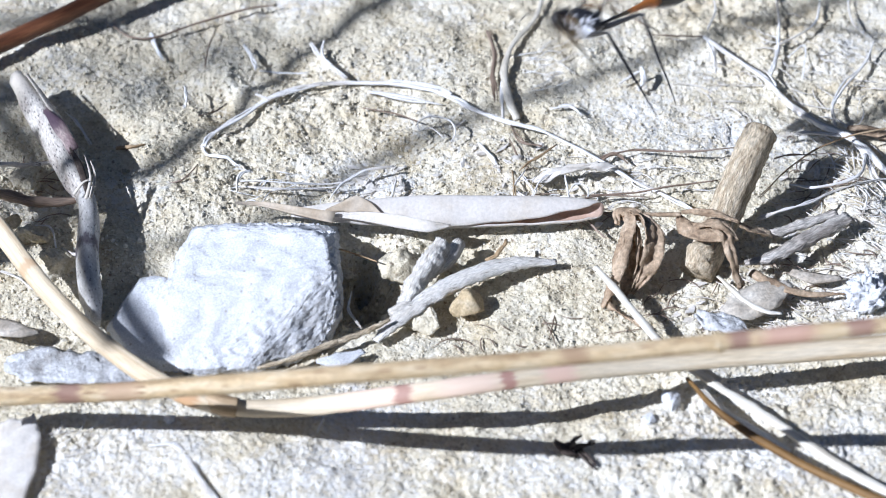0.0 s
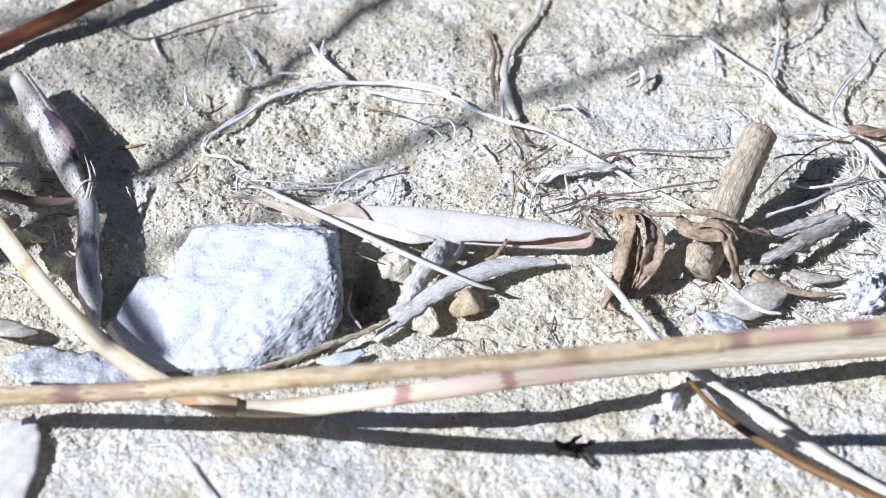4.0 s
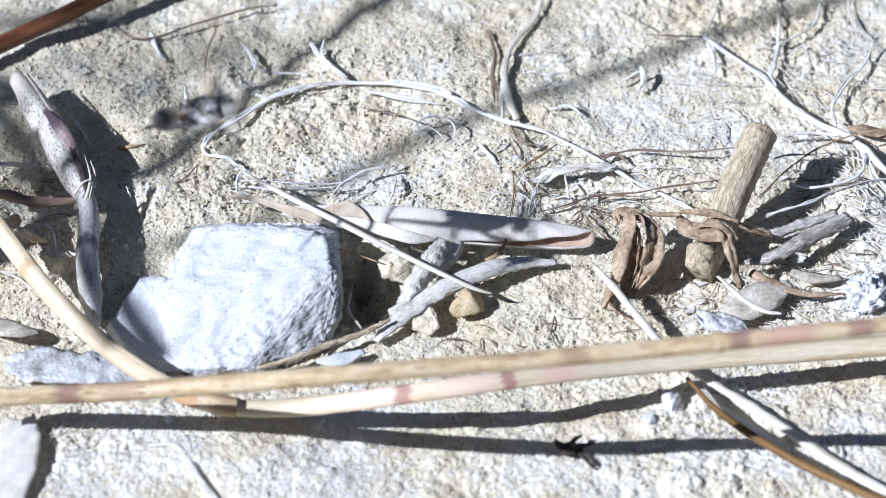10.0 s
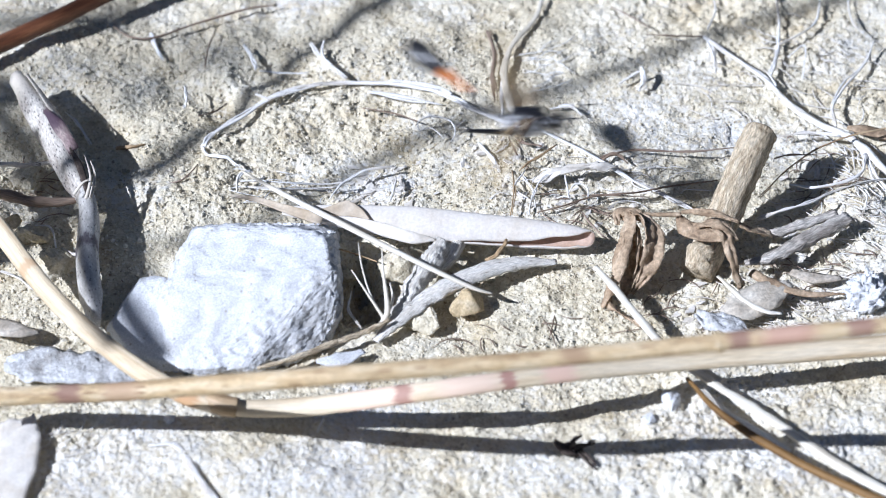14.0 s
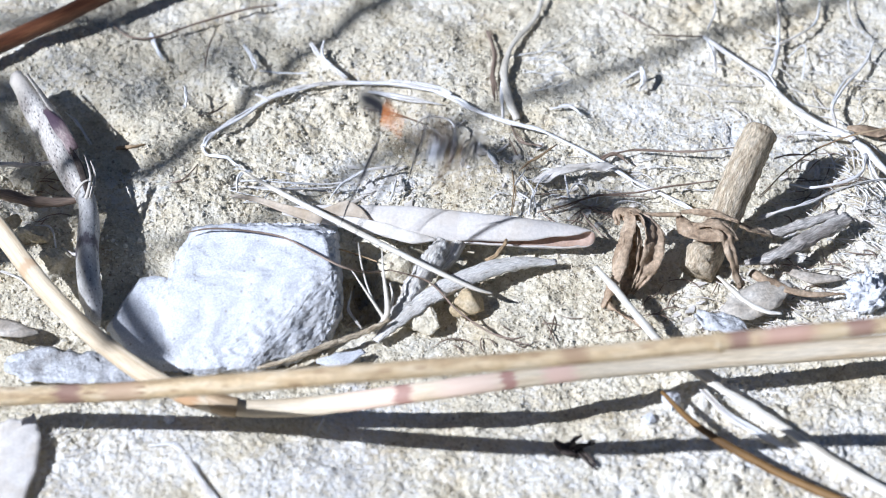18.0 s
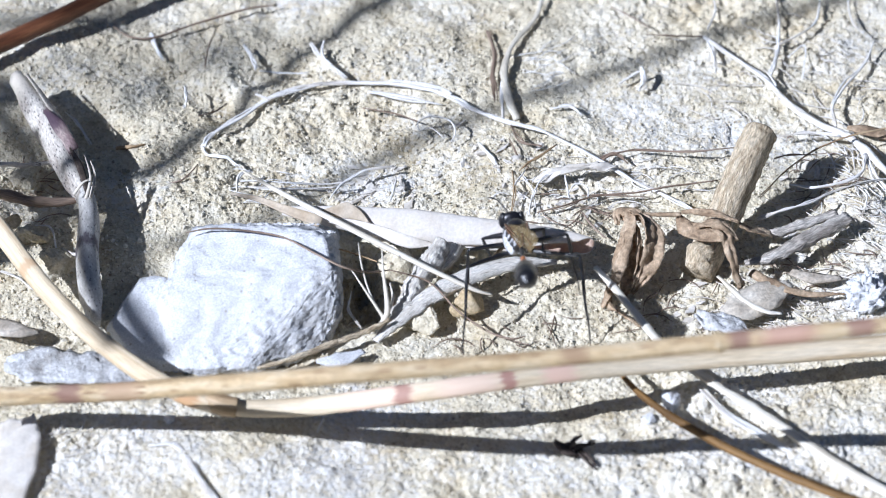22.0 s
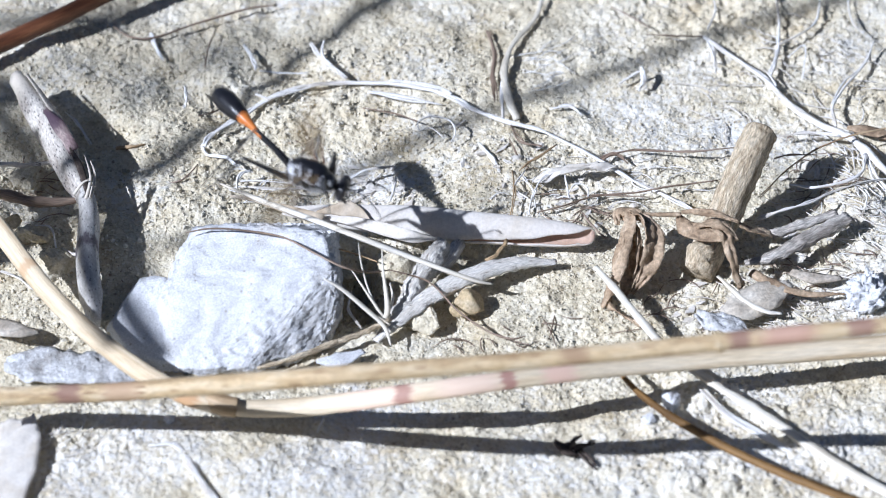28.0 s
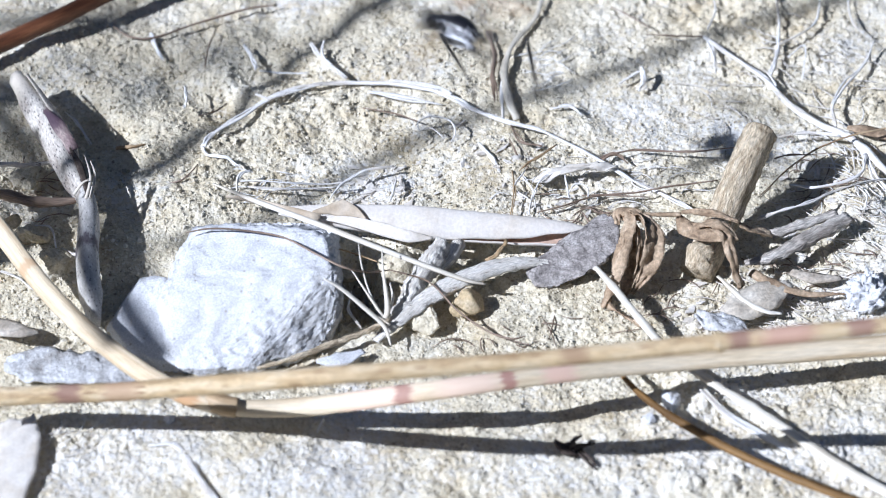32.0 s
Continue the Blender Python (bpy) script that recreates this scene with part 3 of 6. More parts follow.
for k, q in enumerate(([(-36.13, 1.96, 5), (-35.78, 4.33, 5.8), (-36.48, 6.99, 6.6)], [(-35.74, 2.63, 4.6), (-35.37, 5.03, 5.6), (-35.85, 6.08, 6.6)], [(-37.43, 2.59, 5), (-36.58, 3.42, 5.8), (-35.85, 3.81, 6)])):
    strip("splinter", q, [0.3, 0.25, 0.06], STALK, stalk, n=4, cross=2, seed=k)
strip("inner_face", [(-41.26, 15.48, 5.7), (-39.91, 12.79, 5.6), (-37.97, 9.38, 5.2)], [0.8, 2.2, 1.6], PLUM, stalk, "dark purple-brown inner face", lean=-35, n=6, cross=4, curl=-20, seed=6)
# no real opening: a dark strip paints the shade inside the split
strip("dark_split", [(-38.22, 9.81, 5.3), (-37.16, 7.42, 5.0), (-36.31, 4.44, 4.6), (-35.72, 2.03, 4.2)], [0.2, 0.75, 0.6, 0.1], DARK, stalk, "dark strip painted as the shade in the stalk's split", n=5, cross=3, lean=10, seed=8)
strip("torn_edge", [(-43.53, 22.23, 5.2), (-40.61, 16.17, 5.6), (-38.28, 11.52, 5.2), (-37.23, 8.1, 4.6)], [0.3, 1.0, 0.9, 0.2], STALK, stalk, lean=35, n=5, cross=3)

# broken twig standing in the sand
stub = tagged(tube("twig_stub", [(25.54, -3.99, 0), (27.35, -0.48, 1.6), (29.65, 4.2, 4.2), (31.53, 8.45, 5.8), (32.55, 10.85, 6.4)], [1.75, 1.8, 1.75, 1.8, 1.7], BARK, sides=26, n=14, uneven=0.09, seed=7, ridges=0.015),
              "short broken tan twig with cracked bark leaning out of sand", "twig")
tube("knot", [(24.95, -3.99, 0.6), (25.98, -2.88, 1.6), (27.23, -2.53, 2.2)], [0.9, 1.6, 1.0], BARK, stub, sides=12, uneven=0.14, seed=8)
# grey twigs under the curled leaf
fork = tagged(tube("forked_twig", [(-0.06, -1.82, 2.2), (-1.08, -4.24, 2), (-2.77, -7.53, 1.6), (-3.83, -10.19, 0.9)], [0.8, 1.15, 1.05, 0.8], GREYWOOD, sides=16, n=12, uneven=0.34, seed=9, ridges=0.06),
              "weathered grey forked twig beside the burrow", "twig")
tube("side_twig", [(1.6, -0.39, 1), (0.63, -3.11, 1.2), (-0.79, -5.11, 1.4)], [0.8, 0.7, 0.5], GREYWOOD, fork, sides=8, uneven=0.15, seed=10)
tube("stump", [(-5.28, -11.25, 1), (-3.83, -10.53, 1.2), (-2.48, -10.1, 1.2)], [0.5, 0.7, 0.4], GREYWOOD, fork, sides=8, uneven=0.15, seed=11)
tagged(tube("grey_twig", [(-6.72, -14.43, 0.2), (-4.44, -11.99, 0.9), (-0.79, -8.72, 1.5), (3.74, -5.64, 1.7), (7.74, -4, 1.5), (11.45, -3.47, 1.2)], [0.4, 0.85, 1.08, 1.1, 0.9, 0.35], GREYWOOD,
            sides=18, n=12, flat=0.5, uneven=0.24, seed=12, ridges=0.06), "flat weathered grey twig across the burrow edge", "twig")
tagged(tube("thin_twig", [(-18.26, -18.93, 0.6), (-14.67, -17.87, 1), (-10.82, -15.68, 1), (-8.05, -14.39, 1.2), (-5.26, -13.03, 1.8)], [0.15, 0.28, 0.34, 0.3, 0.2], BARK, sides=8, uneven=0.35, n=9, seed=13),
       "thin ochre dry twig in front of the stone", "twig")

# grey and brown pieces behind the twig stub
tagged(tube("wood_splinter", [(30.4, -3.64, 1.2), (33.09, -3.15, 1.6), (36.65, -0.72, 1.8), (41.22, 3.11, 1.6)], [0.35, 0.7, 0.95, 0.85], OLDWOOD, sides=14, flat=0.6, n=12, uneven=0.4, seed=14), "weathered grey wood splinter", "wood splinter")
tagged(tube("wood_splinter", [(33.34, 0.89, 1.2), (36.55, 2.06, 1.5), (40.12, 3.86, 1.5)], [0.6, 0.65, 0.5], OLDWOOD, sides=14, flat=0.6, n=12, uneven=0.4, seed=15), "dark-sided grey wood splinter", "wood splinter")
tagged(strip("leaf_scrap", [(27.82, -10.67, 0.5), (29.93, -9.75, 0.9), (32.54, -8.2, 1.2), (34.91, -6.57, 1.0)], [1.2, 3.8, 3.8, 0.8], PALELITTER, n=7, cross=6, curl=-22, lean=-10, ruffle=0.2, seed=3), "pale brown flat scrap of dry leaf", "leaf scrap")
tagged(strip("leaf_scrap", [(31.02, -4.88, 1.2), (33.18, -6.75, 1.3), (35.95, -7.96, 1), (40.49, -7.9, 0.8)], [1.2, 1.2, 0.9, 0.3], WITHERED, n=6, cross=4, curl=-50, ruffle=0.15, seed=4), "brown narrow curled scrap of dry leaf", "leaf scrap")
tagged(strip("leaf_scrap", [(35.07, -4.17, 0.6), (37.27, -5.28, 0.8), (40.12, -5.22, 0.6)], [1.0, 1.8, 0.6], LITTER, n=5, cross=4, curl=-25, seed=5), "grey-brown scrap of dry leaf", "leaf scrap")
tagged(strip("leaf_scrap", [(-45.56, -13.14, 1.6), (-43.18, -14.51, 2.2), (-41.47, -15.02, 2.2), (-39.86, -14.67, 1.6)], [2.4, 2.6, 1.9, 0.4], LITTER, n=5, cross=5, curl=-20, seed=6), "pale tan flat scrap of dry leaf", "leaf scrap")
tagged(strip("leaf_scrap", [(42.4, 19.18, 0.6), (44.11, 18.52, 0.9), (47.01, 17.63, 0.7)], [0.6, 1.7, 1.4], WITHERED, n=5, cross=5, curl=-30, seed=7), "small red-brown scrap of dry leaf", "leaf scrap")


# withered hanging leaves
def withered(label, strips):
    base = None
    for k, (q, w, curl, lean) in enumerate(strips):
        ob = strip("withered_leaf" if base is None else "fold", q, w, WITHERED, base, n=9, cross=8, curl=curl * 0.75, lean=lean, ruffle=0.30, thick=0.12, seed=20 + k)
        base = base or tagged(ob, label, "dry leaf")
    return base


one = withered("shrivelled brown leaf hanging in folds to the sand", [
    ([(17.91, 0.11, 4.6), (18.64, -1.63, 5), (17.89, -4.68, 4), (17.06, -7.37, 2.2), (15.92, -9.37, 0.2)], [0.6, 1.9, 2.3, 1.9, 0.4], -50, -38),
    ([(18.67, -0.44, 5.2), (20.32, -1.93, 5.4), (21.08, -3.83, 4.4), (20.5, -5.86, 2.4), (18.92, -7.44, 0.4)], [0.6, 1.8, 2.4, 2.0, 0.4], 45, 30),
    ([(19.01, -1.2, 4.2), (19.09, -3.49, 3), (18.49, -5.75, 1.2), (18.12, -7.64, 0.2)], [0.8, 1.6, 1.8, 0.6], -55, 0),
    ([(17.53, -1.2, 4.2), (17.78, 0.04, 4.8), (19.23, -0.5, 5.4), (20.66, -2.16, 5)], [0.5, 1.3, 1.3, 0.6], -60, -20),
    ([(19.42, -2.1, 4.8), (19.71, -4.85, 3.4), (19.13, -6.86, 1.4)], [0.5, 1.0, 0.4], 60, 40),
    ([(18.14, -3.39, 4.4), (17.64, -6.13, 3), (17.07, -8.14, 1)], [0.4, 0.9, 0.4], -60, -20),
    ([(16.87, -6.86, 1.4), (16.5, -8.54, 0.6), (17.37, -9.98, 0.2), (20.56, -12.44, 0.1)], [0.9, 0.8, 0.4, 0.1], -40, 0)])
tube("leaf_stalk", [(19.12, -0.62, 5.2), (21.4, -0.56, 5), (23.93, -1.04, 5.4)], [0.22, 0.22, 0.25], WITHERED, one, sides=6)
two = withered("shrivelled brown leaf draped over the broken twig", [
    ([(23.7, -0.43, 4.6), (24.3, -2.16, 5), (25.61, -3.4, 5), (27.05, -3.82, 5.2), (28.16, -4.35, 5.2)], [0.5, 2.0, 1.8, 1.7, 1.0], -35, -20),
    ([(27.04, -3.48, 5.8), (28.27, -4.24, 5.4), (28.83, -5.36, 4.2), (29.42, -6.29, 2.4), (29.99, -6.62, 0.6)], [1.2, 1.5, 1.3, 1.2, 0.7], -70, 0),
    ([(23.99, -0.93, 5.6), (25.87, -1.47, 6.2), (27.89, -2.01, 6.2), (29.72, -2.29, 5.4)], [0.3, 0.8, 0.9, 0.4], -50, -25),
    ([(25.49, -2.88, 5.6), (27.05, -3.08, 6.2), (28.62, -3.66, 5.8), (29.65, -4.22, 4.8)], [0.8, 1.5, 1.2, 0.2], -60, 5),
    ([(29.76, -1.98, 5), (31.06, -1.73, 4.2), (33.08, -1.18, 3)], [0.9, 1.6, 1.2], -60, 10)])

# ---- bleached roots, straws and fibres lying on the sand ----
GROUP = "dry roots and fibres on the sand"


def fibre(name, pts, r, material=BLEACHED, label="thin bleached white root fibre on the sand", parent=None, **more):
    rng_f = np.random.RandomState(int(abs(pts[0][0]) * 10 + abs(pts[0][1])) % 9999)
    thick = max(r)
    strands = 1 if thick < 0.13 or material in (CREAM, RUST, DRY) else (3 if thick > 0.22 else 2)
    sides, n, flat = more.pop("sides", 6), more.pop("n", 5), more.pop("flat", 1.0)
    pieces = []
    for k in range(strands):
        fine = spline(pts, 3)
        wander = rng_f.normal(size=fine.shape) * arr((1, 1, 0.5))
        wander = (wander + np.roll(wander, 1, axis=0)) / 2
        q = fine + arr((0, 0, -0.32 if max(q0[2] for q0 in pts) < 1.45 and thick > 0.2 else -0.12)) + wander * (0.05 if strands == 1 else 0.12) * min(1, 4 * thick) + rng_f.normal(size=3) * arr((1, 1, 0.4)) * (0 if strands == 1 else 0.26 * thick)
        pieces.append(tube_data(q, arr(r) * (1 if strands == 1 else rng_f.uniform(0.45, 0.75)), sides=sides, n=2, flat=flat, uneven=0.45, seed=k))
    v, f, a = join_data(pieces)
    ob = build(name, v, f, material, parent, "", a)
    return ob if parent else tagged(ob, label, "root fibre", GROUP)


root = fibre("bleached_root", [(-25.09, 16.09, 0.8), (-24.33, 17.86, 0.9), (-21.02, 21.19, 0.9), (-16.97, 25.12, 1), (-12.82, 26.39, 1), (-8.03, 26.68, 1), (-2.03, 25.7, 1), (0.95, 23.96, 1), (3.92, 21.67, 0.9), (6.88, 20.05, 0.9),
                               (10.41, 18.65, 0.8), (14.48, 15.56, 0.7), (18.48, 11.66, 0.6), (22.45, 8.42, 0.6), (25.54, 5.86, 0.6)], [0.22, 0.25, 0.25, 0.28, 0.3, 0.34, 0.34, 0.3, 0.3, 0.34, 0.28, 0.26, 0.24, 0.22, 0.15],
             label="long arching bleached white root on the sand", sides=8, flat=0.8)
for q, r in (([(-25.09, 16.09, 0.8), (-24.44, 14.68, 0.8), (-22.55, 14.21, 0.8), (-21.33, 12.93, 0.7)], [0.24, 0.2, 0.2, 0.1]), ([(-19.79, 23.93, 1.4), (-18.12, 23.51, 1.2), (-15.77, 24.8, 1.1), (-12.81, 25.97, 1.1)], [0.2, 0.18, 0.15, 0.1]),
             ([(-14.1, 31.46, 2.4), (-12.56, 29.27, 1.8), (-10.13, 26.81, 1.2)], [0.22, 0.24, 0.15]), ([(-12.6, 31.69, 2.6), (-12.75, 30.03, 2.2), (-11.65, 28.55, 1.6)], [0.12, 0.2, 0.15]), ([(-8.01, 25.38, 0.8), (-4.42, 24.53, 0.7), (-0.24, 23.5, 0.6)], [0.2, 0.3, 0.1]),
             ([(-5.63, 26.62, 1.2), (-1.44, 25.64, 1.2), (0.96, 24.44, 1)], [0.1, 0.2, 0.15])):
    fibre("side_root", q, r, parent=root)
fibre("root_fibre", [(-19.48, 28.7, 0.8), (-17.06, 28.18, 0.9), (-14.18, 28.31, 0.8)], [0.12, 0.14, 0.08])
fibre("grass_strand", [(10.93, 41.89, 1), (9.83, 37.95, 0.9), (7.32, 32.92, 0.9), (6.55, 28.47, 0.9), (6.92, 24.21, 0.8), (7.78, 20.68, 0.7)], [0.2, 0.3, 0.3, 0.4, 0.5, 0.35], DRY, "bleached dry grass blade on the sand", flat=0.5, sides=8)
fibre("grass_strand", [(6.56, 29.09, 0.8), (6.22, 25.18, 0.8), (6.29, 20.97, 0.7)], [0.15, 0.3, 0.2], BLEACHED, "bleached dry grass blade on the sand", flat=0.5)
fibre("grass_strand", [(4.93, 35.93, 0.9), (5.51, 32.56, 0.8), (5.35, 28.11, 0.8), (5.61, 23.98, 0.6)], [0.15, 0.25, 0.3, 0.1], BROWN, "brown-grey dry blade sunk in sand", flat=0.5)
fibre("curl_fibre", [(-8.58, 22.66, 0.5), (-5, 21.7, 0.5), (-2.61, 20.23, 0.6)], [0.06, 0.09, 0.08], BROWN, "thin curled brown fibre")
fibre("curl_fibre", [(-2.48, 18.46, 0.8), (-2.6, 19.38, 1.2), (-1.3, 19.83, 1.6), (0.65, 19.29, 1.5), (1.3, 17.76, 1.2), (0.83, 16.69, 0.7)], [0.06, 0.09, 0.1, 0.1, 0.09, 0.06], BLEACHED, "thin curled white fibre")
fibre("curl_fibre", [(-2.48, 18.46, 0.8), (-1.12, 18.71, 0.9), (0.06, 17.57, 0.6)], [0.08, 0.09, 0.06], BLEACHED, "thin curled white fibre")
for q, r, m in (([(-39.54, 21.29, 1.2), (-38.09, 19.13, 1.4), (-36.65, 16.37, 0.8)], [0.1, 0.22, 0.08], BLEACHED), ([(-27.3, 25.19, 1.4), (-27.05, 23.51, 1.2), (-27.25, 22.28, 0.8)], [0.2, 0.16, 0.1], BLEACHED), ([(-21.24, 33.03, 1.2), (-20.4, 31.3, 1), (-19.98, 29.29, 0.8)], [0.25, 0.3, 0.12], BLEACHED),
                ([(-31.31, 34.77, 1.4), (-31.02, 33.59, 1), (-29.96, 31.33, 0.6)], [0.35, 0.4, 0.2], BLEACHED), ([(-25.8, 21.35, 0.4), (-24.04, 22.09, 0.5), (-22.78, 23.44, 0.5)], [0.06, 0.1, 0.06], BROWN), ([(-24.56, 35.56, 0.8), (-25.17, 32.56, 0.8), (-25.42, 29.48, 0.5)], [0.07, 0.09, 0.06], BROWN),
                ([(-35.54, 36.3, 1), (-33.9, 34.33, 1.2), (-31.15, 33.93, 1.2), (-26.41, 36.54, 1.2), (-21.04, 39.44, 1), (-18.01, 40.32, 0.8)], [0.07, 0.12, 0.12, 0.12, 0.12, 0.08], BROWN), ([(-34.1, 15.93, 0.7), (-32.62, 15.96, 0.9), (-31.2, 16.81, 0.6)], [0.2, 0.3, 0.1], OCHRE),
                ([(-29.39, 9.93, 0.5), (-27.08, 10.45, 0.6), (-25.45, 13.18, 0.5)], [0.06, 0.1, 0.06], BROWN), ([(-21.51, 9.81, 0.6), (-20.06, 10.21, 0.8), (-13.05, 9.44, 0.9), (-9.57, 10.15, 0.7)], [0.08, 0.18, 0.18, 0.1], BLEACHED), ([(-20.04, 9.34, 0.6), (-15.37, 8.95, 0.7), (-10.72, 9.34, 0.6)], [0.1, 0.14, 0.08], BLEACHED),
                ([(-21.19, 8.88, 0.6), (-20.95, 10.7, 1), (-19.83, 11.88, 0.8)], [0.12, 0.2, 0.1], BLEACHED), ([(-11.57, 7.75, 0.4), (-10.15, 10.02, 0.8), (-7.84, 11.88, 0.8), (-4.92, 12.99, 0.5)], [0.08, 0.16, 0.16, 0.08], BLEACHED),
                ([(-5.46, 7.29, 0.4), (-4.89, 9.22, 0.7), (-4.91, 11.32, 0.5)], [0.1, 0.2, 0.1], BLEACHED), ([(3.89, 16.94, 0.5), (5.05, 14.46, 0.6), (5.92, 12.37, 0.4)], [0.25, 0.35, 0.15], BLEACHED), ([(7.17, 19.53, 0.7), (8.32, 16.81, 0.6), (10.37, 16.18, 0.5)], [0.12, 0.2, 0.1], BROWN),
                ([(7.96, 12, 0.7), (9.73, 13.49, 1), (11.84, 16.09, 0.8)], [0.12, 0.2, 0.15], OCHRE), ([(7.26, 12.12, 0.6), (7.44, 8.06, 0.9), (6.99, 4.53, 0.8)], [0.1, 0.16, 0.1], OCHRE), ([(6.85, 17.41, 0.5), (7.99, 14.24, 0.4), (8.85, 12.49, 0.3)], [0.1, 0.15, 0.06], BROWN)):
    fibre("root_fibre", q, r, m, "thin dry brown root fibre on the sand" if m in (BROWN, OCHRE) else "thin bleached white root fibre on the sand")
chip = tagged(strip("bleached_chip", [(9.39, 10.21, 0.5), (11.72, 10.84, 1.3), (14.95, 11.64, 1.4), (18.02, 12.26, 0.8)], [0.4, 1.7, 0.9, 1.2, 0.5, 0.9, 0.2], LEAF, n=9, cross=6, curl=-15, lean=-15, ruffle=0.4, seed=9), "bleached white splinter over a dark gap", "splinter")
for q, r in (([(8.74, 5.13, 0.3), (9.35, 7.94, 1), (10.26, 9.99, 1.2), (12.03, 11.38, 1.2)], [0.1, 0.15, 0.15, 0.1]), ([(8.24, 11.19, 0.6), (9.08, 8.98, 0.9), (9.51, 6.26, 0.5)], [0.08, 0.14, 0.08]), ([(12.85, 8.09, 0.5), (13.61, 8.95, 1.3), (14.77, 8.61, 1.2), (14.98, 7.17, 0.5)], [0.1, 0.14, 0.14, 0.1]),
             ([(12.62, 11.38, 1.2), (12.7, 9.44, 0.9), (13.01, 7.63, 0.5)], [0.1, 0.15, 0.1]), ([(9.61, 5.47, 0.4), (11.92, 5.77, 0.9), (16.02, 7.6, 0.9), (21.26, 7.57, 0.7)], [0.06, 0.1, 0.1, 0.06]), ([(8.54, 12, 0.7), (7.34, 9.22, 0.7), (8.77, 7.51, 0.6)], [0.07, 0.12, 0.08])):
    fibre("root_fibre", q, r, BROWN if r[0] == 0.06 else BLEACHED)
for q, r, m in (([(17.7, 14.93, 0.6), (20.95, 15.37, 0.7), (25.63, 14.87, 0.8), (30.68, 15.87, 0.6)], [0.1, 0.18, 0.13, 0.08], BROWN), ([(16.22, 14.24, 0.4), (18, 15.12, 0.6), (19.14, 13.89, 0.3)], [0.2, 0.25, 0.1], BROWN), ([(14.3, 7.97, 0.6), (19.52, 7.94, 1), (23.63, 9.04, 1), (28.35, 10.21, 0.8)], [0.06, 0.1, 0.1, 0.08], BROWN),
                ([(14.22, 4.98, 0.8), (15.32, 2.72, 0.8), (16.72, 1.1, 0.5)], [0.1, 0.16, 0.06], BROWN), ([(18.15, 40.65, 0.4), (19.94, 38.99, 0.5), (22.3, 36.66, 0.5)], [0.06, 0.09, 0.06], BROWN), ([(21.96, 35.58, 0.4), (24.68, 35.25, 0.5), (28.02, 35.05, 0.5)], [0.06, 0.1, 0.08], BROWN),
                ([(14.63, 21.83, 0.4), (13.47, 23.02, 0.6), (11.38, 22.73, 0.6)], [0.06, 0.25, 0.15], BLEACHED), ([(21.28, 28.77, 1.2), (21.36, 27.33, 0.8), (20.85, 26.18, 0.4)], [0.3, 0.35, 0.2], BLEACHED), ([(18.66, 27.03, 0.5), (20.49, 28.47, 0.9), (21.4, 28.71, 1.1)], [0.1, 0.22, 0.15], BLEACHED)):
    fibre("root_fibre", q, r, m, "thin dry brown root fibre on the sand" if m is BROWN else "thin bleached white root fibre on the sand")
tap = fibre("bleached_taproot", [(27.99, 34.72, 0.9), (30.56, 31.6, 1), (33.96, 27.53, 1.1), (36.11, 23.35, 1.1), (38.86, 19.86, 1.2), (42.21, 17.07, 1.3), (44.36, 14.18, 1.2), (46.96, 9.78, 1)], [0.2, 0.27, 0.32, 0.38, 0.42, 0.52, 0.45, 0.4], label="bleached white branching root on the sand", sides=8, flat=0.8, uneven=0.15)
for q, r in (([(36.33, 42.54, 0.9), (36.19, 36.94, 0.9), (35.77, 31.8, 1), (34.7, 27.92, 1.1)], [0.15, 0.2, 0.24, 0.22]), ([(35.96, 32.99, 1), (38.31, 34.79, 1), (40.31, 37.44, 0.9), (41.01, 41.65, 0.8)], [0.16, 0.18, 0.18, 0.12]), ([(46.16, 34.05, 0.8), (44.82, 29.95, 0.9), (42.25, 25.9, 1), (40.88, 21.77, 1.2), (41.03, 18.78, 1.3)], [0.14, 0.2, 0.22, 0.22, 0.2]),
             ([(34.69, 27.72, 1.1), (35.34, 25.41, 1), (35.54, 23.6, 0.9)], [0.2, 0.2, 0.12]), ([(28.4, 34.42, 0.9), (29.02, 32.06, 0.8), (29.13, 28.99, 0.5)], [0.15, 0.22, 0.1]), ([(35.2, 17.7, 0.8), (38.17, 18.2, 1), (41.65, 17.38, 1.2)], [0.1, 0.22, 0.2]), ([(43.99, 41.91, 0.6), (44.26, 37.2, 0.7), (45.35, 35.32, 0.6)], [0.1, 0.14, 0.08]), ([(29.41, 42.69, 0.4), (29.5, 39.49, 0.5), (28.5, 36.32, 0.6)], [0.08, 0.12, 0.1]),
             ([(36.92, 31.46, 0.5), (38.84, 33.32, 0.6), (38.19, 27.52, 0.5)], [0.08, 0.1, 0.06]), ([(43.86, 15.18, 1), (44.49, 11.75, 0.9), (45.66, 9.22, 0.7)], [0.3, 0.3, 0.2]), ([(44.08, 14.3, 1.1), (42.95, 10.7, 1), (38.77, 9.1, 0.8), (35.91, 9.81, 0.6)], [0.2, 0.2, 0.16, 0.1])):
    fibre("side_root", q, r, parent=tap)
fibre("brown_straw", [(32.51, 6.77, 1.2), (35.61, 10.64, 1.8), (39.02, 13.93, 2), (42.65, 15.75, 2.2), (48.08, 17.45, 2.2)], [0.08, 0.12, 0.14, 0.16, 0.16], OCHRE, "thin curved tan dry stem")
fibre("brown_straw", [(34.24, 12.25, 2), (36.01, 12.75, 2.2), (38.35, 12.75, 2.2)], [0.1, 0.13, 0.08], BROWN, "thin dark dry stem")
